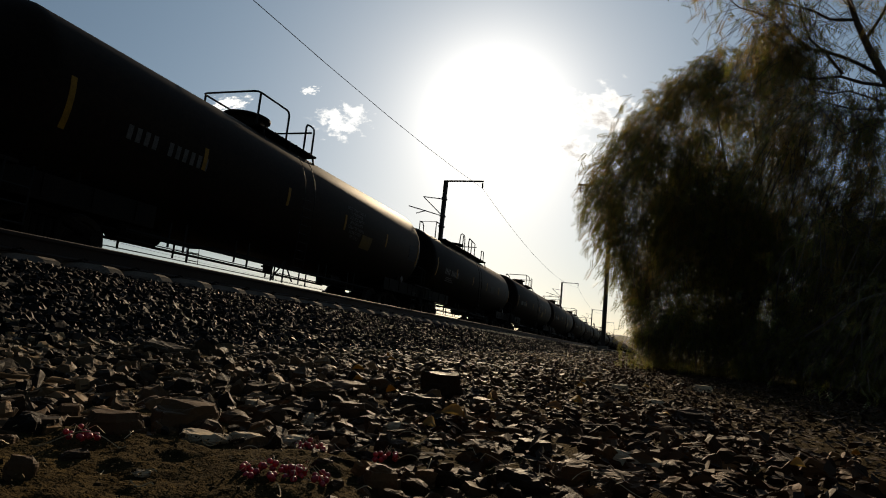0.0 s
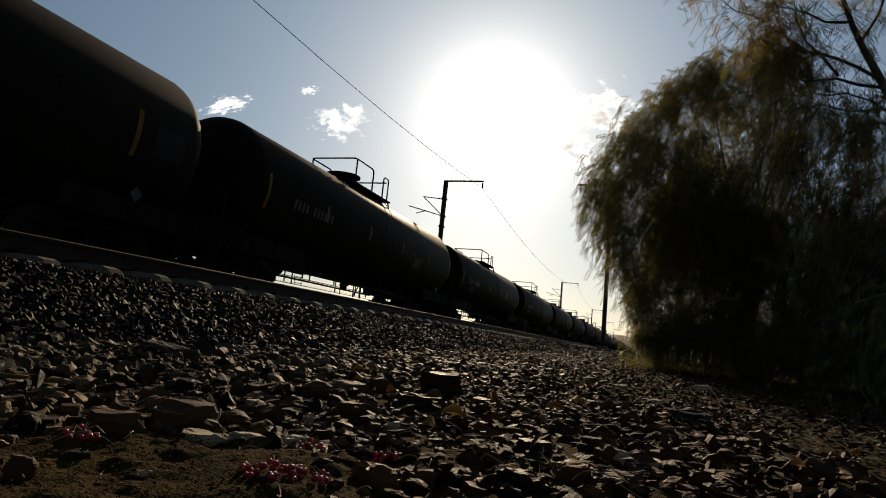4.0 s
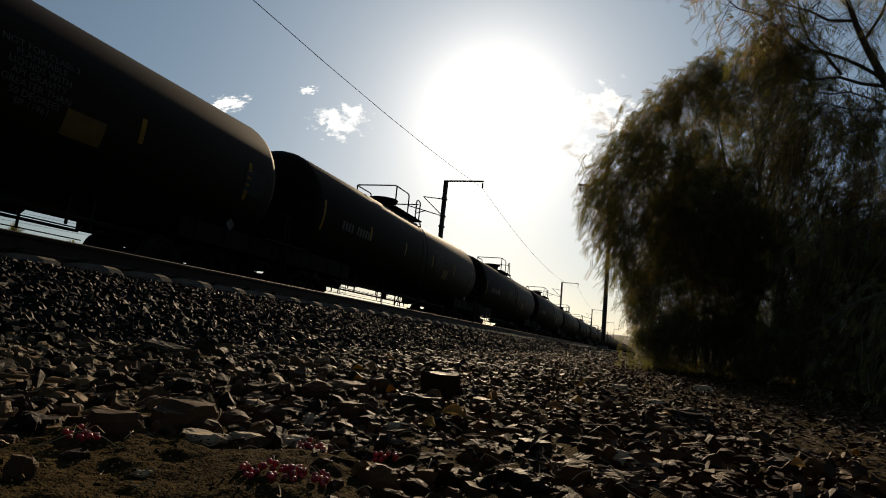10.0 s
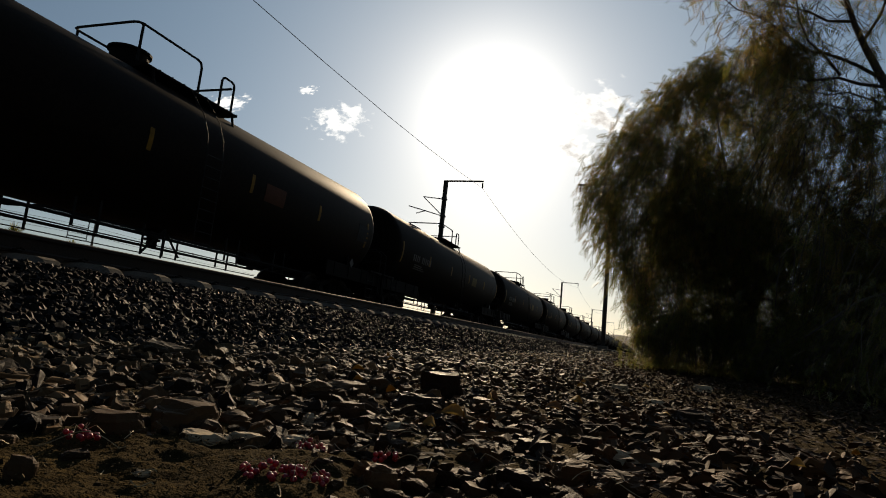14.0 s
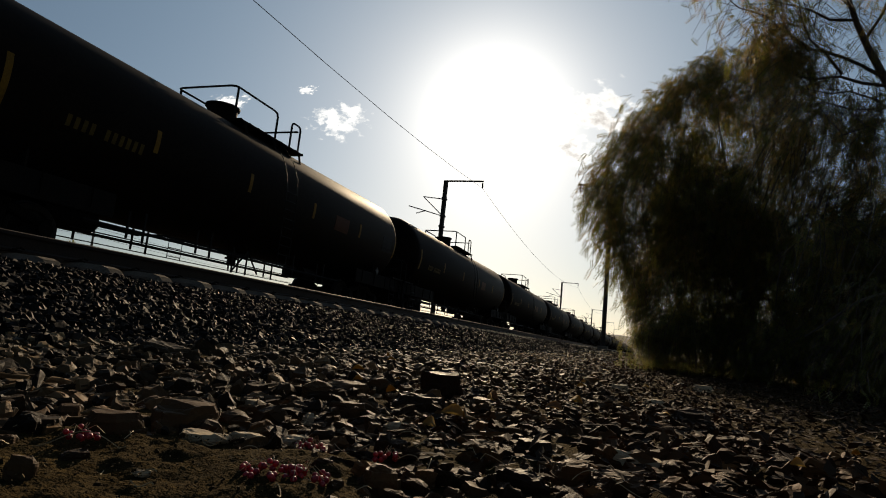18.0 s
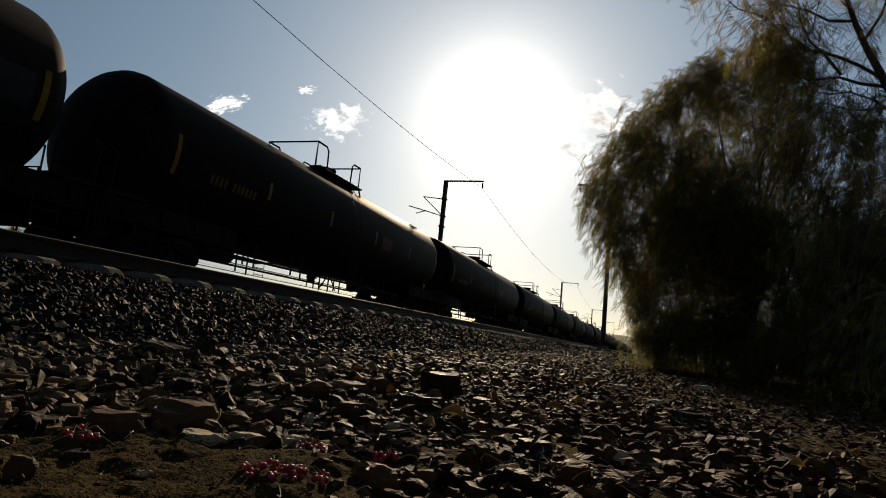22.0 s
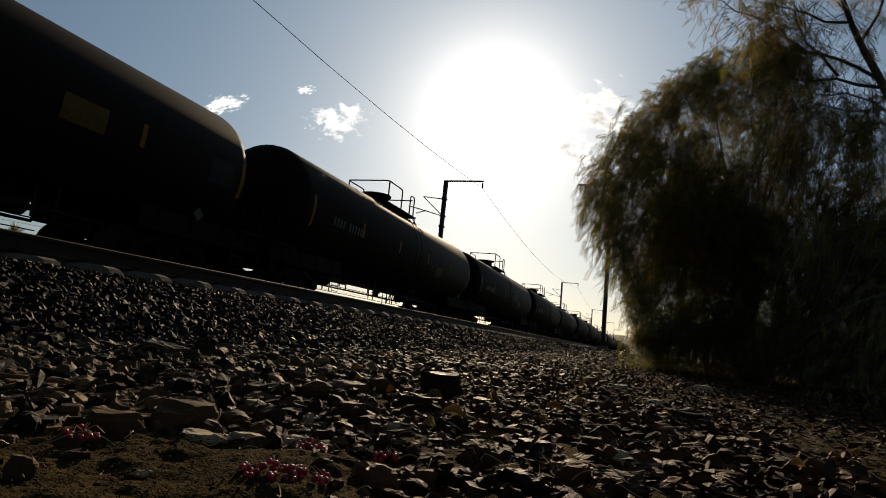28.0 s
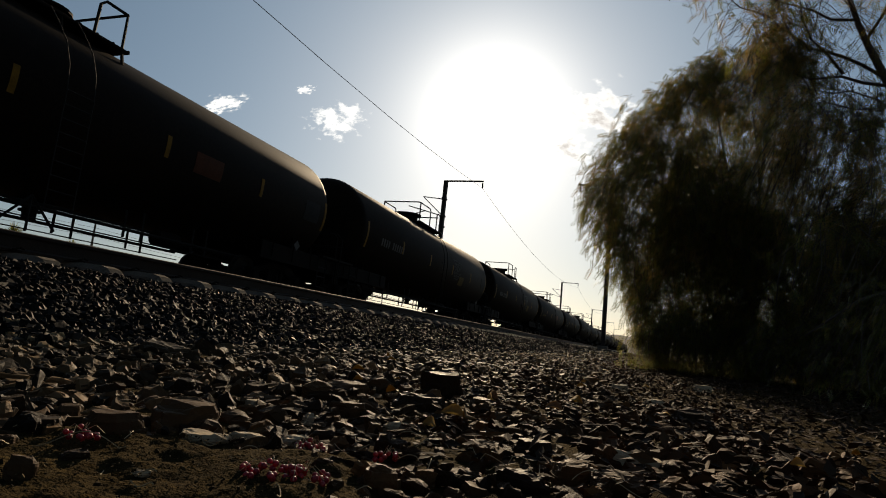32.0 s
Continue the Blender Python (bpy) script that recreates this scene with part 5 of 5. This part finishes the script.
# ---- small things on the soil ----
def berry_cluster(x, y, n, spread, seed):
    r = random.Random(seed)
    thing = tagged(new("berry_cluster"), "cluster of glossy red pepper berries fallen on soil", "berries", "fallen berry clusters")
    thing.location = (x, y, float(ground_z(x, y)) + 0.006)
    bm0 = bmesh.new()
    bmesh.ops.create_icosphere(bm0, subdivisions=2, radius=0.0035)
    me = mesh_from("berry", bm0, M["berry"], True)
    for _ in range(n):
        o = part("berry", me, None, thing)
        a, q = r.uniform(0, 6.28), spread * math.sqrt(r.random())
        o.location = (q * math.cos(a), q * math.sin(a) * 0.8, 0.004 + r.uniform(0, 0.016) * (1 - q / spread * 0.6))
    for _ in range(6):
        bm = bmesh.new()
        a = r.uniform(0, 6.28)
        tube(bm, [(0, 0, 0.012), (spread * 0.5 * math.cos(a), spread * 0.5 * math.sin(a), 0.02), (spread * math.cos(a + 0.4), spread * math.sin(a + 0.4), 0.008)], 0.0003, 4)
        part("stalk", bm, M["straw"], thing)
    return thing


berry_cluster(-0.352, 0.545, 34, 0.034, 1)
berry_cluster(-0.318, 0.55, 22, 0.026, 2)
berry_cluster(-0.388, 0.675, 16, 0.02, 3)
berry_cluster(-0.628, 0.558, 20, 0.024, 4)
berry_cluster(-0.29, 0.69, 9, 0.017, 5)


def straw(x, y, length, turn, curl, seed):
    r = random.Random(seed)
    bm = bmesh.new()
    z = float(ground_z(x, y))
    pts = []
    a = turn
    p = Vector((0, 0, 0.012))
    for k in range(14):
        pts.append(p.copy())
        p = p + Vector((math.cos(a), math.sin(a), 0)) * length / 14
        p.z = 0.012 + min(0.012, 0.1 * length) * math.sin(k * 0.4 + seed)
        a += curl / 14
    tube(bm, pts, 0.0006, 4)
    ob = tagged(new("dry_stalk", mesh_from("dry_stalk", bm, M["straw"])), "thin curled dry grass stalk on stones", "stalk", "dry stalks on the soil")
    ob.location = (x, y, z)


for k in range(46):
    r_ = random.Random(k + 50)
    if k < 10:
        x_, y_ = ((-0.226, 0.66), (-0.25, 0.7), (-0.19, 0.75), (-0.27, 0.85), (-0.33, 0.8), (-0.62, 0.62), (-0.55, 0.55), (-0.43, 0.63), (-0.12, 0.7), (-0.38, 0.72))[k]
    else:
        y_ = r_.uniform(0.6, 2.4)
        x_ = r_.uniform(-1.1 * y_, 0.28)
    straw(x_, y_, r_.uniform(0.04, 0.12), r_.uniform(0, 6.28), r_.uniform(-2, 2), k)
for k in range(26):
    r_ = random.Random(k + 900)
    straw(r_.uniform(-0.75, -0.25), r_.uniform(0.33, 0.66), r_.uniform(0.012, 0.035), r_.uniform(0, 6.28), r_.uniform(-1.5, 1.5), k + 60)


def fallen_leaf(x, y, size, turn, tilt):
    bm = bmesh.new()
    n = 6
    up, dn = [], []
    for k in range(n + 1):
        t = k / n
        w = size * 0.32 * math.sin(math.pi * min(1, t * 0.95 + 0.04))
        zc = size * 0.18 * math.sin(t * 3.0)
        up.append((bm.verts.new((size * (t - 0.5), w, zc + w * 0.5)), bm.verts.new((size * (t - 0.5), 0, zc)), bm.verts.new((size * (t - 0.5), -w, zc + w * 0.4))))
    for A, B in zip(up, up[1:]):
        bm.faces.new((A[0], A[1], B[1], B[0]))
        bm.faces.new((A[1], A[2], B[2], B[1]))
    me = mesh_from("fallen_leaf", bm, M["dead_leaf"], True)
    ob = tagged(new("fallen_leaf", me), "curled yellow dry leaf lying among stones", "leaf", "fallen leaves")
    ob.matrix_basis = pose(x, y, float(ground_z(x, y)) + 0.03, tilt, 10, turn)
    mod = ob.modifiers.new("thickness", "SOLIDIFY")
    mod.thickness = 0.0006


fallen_leaf(-0.31, 1.02, 0.045, 20, 30)
fallen_leaf(-0.285, 1.0, 0.05, 110, 40)
fallen_leaf(-0.305, 0.88, 0.03, 70, 50)
fallen_leaf(-0.55, 1.3, 0.04, 160, 25)
fallen_leaf(-0.18, 1.35, 0.04, 10, 30)
for k in range(24):
    r_ = random.Random(k + 400)
    y_ = r_.uniform(0.9, 3.2)
    fallen_leaf(r_.uniform(-0.5 * y_, 0.4), y_, r_.uniform(0.02, 0.045), r_.uniform(0, 360), r_.uniform(0, 50))

# leaf litter under the trees
def leaf_litter(n):
    y = rng.uniform(0.4, 9.0, n) ** 1.0
    x = -0.9 + rng.uniform(0, 1, n) * (0.42 * y + 1.6)
    keep = litter(x, y) | (rng.random(n) < 0.7 * smooth(-0.9, 0.1, x))
    keep &= (soil_patch(x, y) < -1.0) & (np.hypot(x, y) > 0.7)
    x, y = x[keep], y[keep]
    m = len(x)
    quad = np.array([(-0.5, 0, 0), (0, -0.22, 0.08), (0.5, 0, 0.02), (0, 0.22, 0.05)])
    R = rotations(m, 0.5)
    V = np.einsum("nij,nkj->nki", R, quad[None] * rng.uniform(0.01, 0.038, m)[:, None, None])
    V += np.stack([x, y, ground_z(x, y) + rng.uniform(0.006, 0.035, m)], -1)[:, None, :]
    F = np.array([[0, 1, 2, 3]])[None] + (np.arange(m) * 4)[:, None, None]
    me = bulk_mesh("leaf_litter", V.reshape(-1, 3), F.reshape(-1, 4), M["litter"])
    tagged(new("leaf_litter", me), "brown dry leaf litter scattered over soil and stones", "leaf litter", kind="stuff")


leaf_litter(34000)

# the nearest stones, each a piece of the ground
STONE_MESH = []
for v, f in CHIPPED:
    STONE_MESH.append(bulk_mesh("stone", v, f, M["stone"]))
R_NEAR = rotations(len(NEAR_STONES), 0.34)
for k, (p_, size_) in enumerate(NEAR_STONES):
    o_ = part("stone", STONE_MESH[k % len(STONE_MESH)], None, ground)
    o_.matrix_basis = Matrix.Translation(Vector(p_)) @ Matrix(R_NEAR[k].tolist()).to_4x4() @ Matrix.Scale(float(size_), 4)

# ---- masts and wires of the electric line beyond ----
def mast(x, y, z0, z1, arm, bracket):
    m = tagged(new("line_mast"), "slim grey steel mast with a side arm carrying overhead wires", "mast", "masts along the railway")
    m.location = (x, y, z0)
    h = z1 - z0
    bm = bmesh.new()
    for s in (-1, 1):
        box(bm, (s * 0.11, 0, h / 2), (0.02, 0.24, h))
    box(bm, (0, 0, h / 2), (0.2, 0.012, h))
    part("post", bm, M["galv"], m)
    bm = bmesh.new()
    box(bm, (0, 0, 0.05), (0.6, 0.6, 0.5), bev=0.03)
    part("foundation", bm, M["concrete"], m)
    bm = bmesh.new()
    box(bm, (arm / 2 - 0.05, 0, h), (abs(arm) + 0.2, 0.1, 0.1), bev=0.01)
    part("arm", bm, M["galv"], m)
    bm = bmesh.new()
    for k in range(4):
        lathe(bm, [(h - 0.12 - 0.08 * k, 0.03), (h - 0.16 - 0.08 * k, 0.08), (h - 0.2 - 0.08 * k, 0.03)], 8, "z", (arm, 0, 0))
    tube(bm, [(arm, 0, h), (arm, 0, h - 0.5)], 0.025, 6)
    part("insulator", bm, M["galv"], m)
    if bracket:
        for pts in ([(0, 0, h - 2.4), (-1.5, 0, h - 1.1)], [(0, 0, h - 2.4), (-2.5, 0, h - 1.75)], [(0, 0, h - 1.25), (-1.5, 0, h - 1.1)], [(-1.2, 0, h - 2.05), (-1.9, 0, h - 2.25)]):
            bm = bmesh.new()
            tube(bm, pts, 0.035, 6)
            part("bracket", bm, M["galv"], m)
        bm = bmesh.new()
        for z in (h - 1.25, h - 2.4, h - 3.1):
            box(bm, (0, 0, z), (0.32, 0.34, 0.12))
        part("clamp", bm, M["galv"], m)
    return m


for y, z in ((36.0, 10.35), (96.0, 10.55), (156.0, 10.55), (216.0, 10.55), (276.0, 10.55)):
    mast(-13.0, y, 0.1, z, 2.55, True)
mast(-2.28, 36.0, 0.2, 10.2, -1.9, False)


def overhead_wire(x, z, sag, label, r=0.011):
    bm = bmesh.new()
    pts = []
    for y0 in (-24, 36, 96, 156, 216):
        for k in range(12):
            t = k / 12
            pts.append((x, y0 + 60 * t, z - sag * 4 * t * (1 - t)))
    tube(bm, pts, r, 5)
    ob = tagged(new("overhead_wire", mesh_from("overhead_wire", bm, M["wire"])), label, "wire", "wires of the electric line")
    return ob


overhead_wire(-10.45, 9.9, 1.35, "thin dark feeder wire sagging between the mast arms", 0.012)


# ---- distance ----
def far_hill():
    n, rows = 60, 8
    V = []
    for i in range(n + 1):
        a = radians(-35 + 70 * i / n)
        top = 60 * (0.55 + 0.3 * math.sin(i * 0.31) + 0.15 * math.sin(i * 0.9 + 1)) * math.exp(-((i - 30) / 26) ** 2) + 6
        for j in range(rows + 1):
            t = j / rows
            d = 1500 + 500 * t
            V.append((math.sin(a) * d, math.cos(a) * d, top * math.sin(t * math.pi / 2)))
    idx = np.arange((n + 1) * (rows + 1)).reshape(n + 1, rows + 1)
    F = np.stack([idx[:-1, :-1], idx[1:, :-1], idx[1:, 1:], idx[:-1, 1:]], -1).reshape(-1, 4)
    tagged(new("far_hill", bulk_mesh("far_hill", np.array(V), F, M["hill"], True)), "low hazy wooded hill on the horizon", "hill", kind="structure")


far_hill()


def cloud_material(shaded_core):
    m = bpy.data.materials.new("cloud")
    m.use_nodes = True
    nt = m.node_tree
    nt.nodes.clear()
    out = nt.nodes.new("ShaderNodeOutputMaterial")
    tc = nt.nodes.new("ShaderNodeTexCoord")
    big = nt.nodes.new("ShaderNodeTexNoise")
    big.inputs["Scale"].default_value, big.inputs["Detail"].default_value, big.inputs["Roughness"].default_value = 3.3, 8, 0.6
    info = nt.nodes.new("ShaderNodeObjectInfo")
    off = nt.nodes.new("ShaderNodeVectorMath")
    off.operation = "MULTIPLY_ADD"
    off.inputs[1].default_value = (17.0, 31.0, 5.0)
    nt.links.new(info.outputs["Random"], off.inputs[0])
    nt.links.new(tc.outputs["Object"], off.inputs[2])
    nt.links.new(off.outputs[0], big.inputs["Vector"])
    ln = nt.nodes.new("ShaderNodeVectorMath")
    ln.operation = "LENGTH"
    nt.links.new(tc.outputs["Object"], ln.inputs[0])
    body = nt.nodes.new("ShaderNodeMath")
    body.operation = "MULTIPLY_ADD"
    nt.links.new(ln.outputs["Value"], body.inputs[0])
    body.inputs[1].default_value = -0.5
    nt.links.new(big.outputs["Fac"], body.inputs[2])
    cut = nt.nodes.new("ShaderNodeMapRange")
    cut.interpolation_type = "SMOOTHSTEP"
    cut.inputs["From Min"].default_value, cut.inputs["From Max"].default_value = 0.19, 0.4
    nt.links.new(body.outputs[0], cut.inputs[0])
    tr = nt.nodes.new("ShaderNodeBsdfTransparent")
    # the cloud glows by itself: sunlit rim and shaded middle are in the ramp
    em = nt.nodes.new("ShaderNodeEmission")
    nt.links.new(ramp(nt, body.outputs[0], ((0.22, (1.0, 0.97, 0.9)), (0.3, (1.0, 0.98, 0.93)), (0.54, shaded_core))), em.inputs["Color"])
    em.inputs["Strength"].default_value = 1.15
    sh = nt.nodes.new("ShaderNodeMixShader")
    nt.links.new(cut.outputs[0], sh.inputs[0])
    nt.links.new(tr.outputs[0], sh.inputs[1])
    nt.links.new(em.outputs[0], sh.inputs[2])
    nt.links.new(sh.outputs[0], out.inputs["Surface"])
    return m


CLOUD, GREY_CLOUD = cloud_material((0.8, 0.78, 0.75)), cloud_material((0.5, 0.46, 0.42))
CLOUDS = []


def cloud(x, y, z, w, h, turn, mat=CLOUD):
    """A far flat-bottomed wisp, bowed a little, drifting with the wind."""
    n = 16
    V, F = [], []
    for i in range(n + 1):
        for j in range(n + 1):
            u, v = 2 * i / n - 1, 2 * j / n - 1
            V.append((u, v, 0.12 * (1 - u * u) * (1 - v * v)))
    idx = np.arange((n + 1) ** 2).reshape(n + 1, n + 1)
    F = np.stack([idx[:-1, :-1], idx[1:, :-1], idx[1:, 1:], idx[:-1, 1:]], -1).reshape(-1, 4)
    ob = tagged(new("cloud", bulk_mesh("cloud", np.array(V), F, mat, True)), "small white cloud with painted sunlight in the hazy sky", "cloud", "small clouds", "structure")
    ob.scale = (w, h, min(w, h))
    m = look((x, y, z), EYE, turn) @ pose(0, 0, 0)
    CLOUDS.append((ob, m))
    return ob


cloud(-724, 1219, 491, 104, 68, -6)
cloud(-946, 1066, 480, 84, 32, -28)
cloud(-116, 1385, 565, 160, 100, 10, GREY_CLOUD)
cloud(-186, 1410, 478, 110, 74, 0, GREY_CLOUD)
cloud(-787, 1153, 548, 36, 16, -20)


def power_line():
    """A country power line far beyond the railway."""
    for z, sag in ((6.2, 0.5), (7.3, 0.6), (8.3, 0.6)):
        bm = bmesh.new()
        pts = [(-60, -30 + 80 * s + 80 * k / 8, z - sag * 4 * (k / 8) * (1 - k / 8)) for s in range(4) for k in range(8)]
        tube(bm, pts, 0.016, 4)
        tagged(new("power_cable", mesh_from("power_cable", bm, M["wire"])), "thin dark cable of a distant power line", "wire", "cables of the power line")
    for y in (-30, 50, 130, 210, 290):
        p = tagged(new("power_pole"), "plain grey concrete pole carrying distant cables", "pole", "poles of the power line")
        p.location = (-60.2, y, 0)
        bm = bmesh.new()
        tube(bm, [(0, 0, -0.2), (0, 0, 9)], [0.17, 0.1], 8)
        part("shaft", bm, M["concrete"], p)
        for z in (6.2, 7.3, 8.3):
            bm = bmesh.new()
            box(bm, (0.12, 0, z), (0.3, 0.08, 0.08), bev=0.01)
            part("cross_piece", bm, M["galv"], p)


power_line()


def yucca(x, y, h, seed):
    """A far spiky plant on a bare stem."""
    r = random.Random(seed)
    t = tagged(new("yucca"), "far dark yucca with spiky leaves on a stem", "plant", "yuccas beyond the railway")
    t.location = (x, y, 0)
    limb(t, [(0, 0, -0.1), (0.1, 0, h * 0.5), (0, 0.1, h)], 0.16, 0.1, "stem", 7)
    n = 70
    V, F = [], []
    for k in range(n):
        a, e = r.uniform(0, 6.28), r.uniform(-0.5, 1.4)
        d = np.array((math.cos(a) * math.cos(e), math.sin(a) * math.cos(e), math.sin(e)))
        s = np.array((-math.sin(a), math.cos(a), 0)) * 0.035
        b = np.array((0, 0.1, h))
        ln = r.uniform(0.6, 1.0)
        i = len(V)
        V += [b - s, b + s, b + d * ln * 0.6 + s * 1.2 + (0, 0, -0.03), b + d * ln + (0, 0, -0.1)]
        F.append((i, i + 1, i + 2, i + 3))
    tagged(part("leaf_rosette", bulk_mesh("leaf_rosette", np.array(V), np.array(F), M["leaf"]), None, t), kind="stuff")


yucca(-40, 27.2, 4.0, 1)
yucca(-40, 31.5, 3.7, 2)


def motions():
    for car, c in CARS:
        walk(car, [(t, pose(-D2, c - SPEED * t, RAIL)) for t in (0.0, 8.0, 16.0, 24.0, 32.0)])
    # the wheels roll: one turn of keys for the front and one for the rear axle of a bogie
    turns = {}
    for car, c in CARS:
        for bog in car.children:
            if not bog.name.startswith("bogie"):
                continue
            for w in bog.children:
                if not w.name.startswith("wheelset"):
                    continue
                y = round(w.location.y, 2)
                if y not in turns:
                    walk(w, [(k / FPS, pose(0, y, -0.045, math.degrees(SPEED / 0.455) * k / FPS)) for k in range(32 * FPS + 1)])
                    turns[y] = w.animation_data
                else:
                    w.rotation_mode = "QUATERNION"
                    ad = w.animation_data_create()
                    ad.action = turns[y].action
                    ad.action_slot = turns[y].action_slot
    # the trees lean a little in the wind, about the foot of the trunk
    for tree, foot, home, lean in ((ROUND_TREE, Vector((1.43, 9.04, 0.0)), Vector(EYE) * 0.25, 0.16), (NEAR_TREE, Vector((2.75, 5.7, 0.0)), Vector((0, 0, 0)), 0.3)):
        rows = []
        for k in range(41):
            a = lean * (math.sin(k * 2.1) + 0.6 * math.sin(k * 0.83 + 1))
            b = lean * (math.cos(k * 1.7) + 0.5 * math.sin(k * 0.57))
            turn = pose(0, 0, 0, b * 0.5, a)
            rows.append((0.8 * k, Matrix.Translation(foot) @ turn @ Matrix.Translation(home - foot)))
        walk(tree, rows)
    for ob, m in CLOUDS:
        walk(ob, [(0.0, m), (32.0, Matrix.Translation((-9.5, -5.0, 0)) @ m)])


motions()
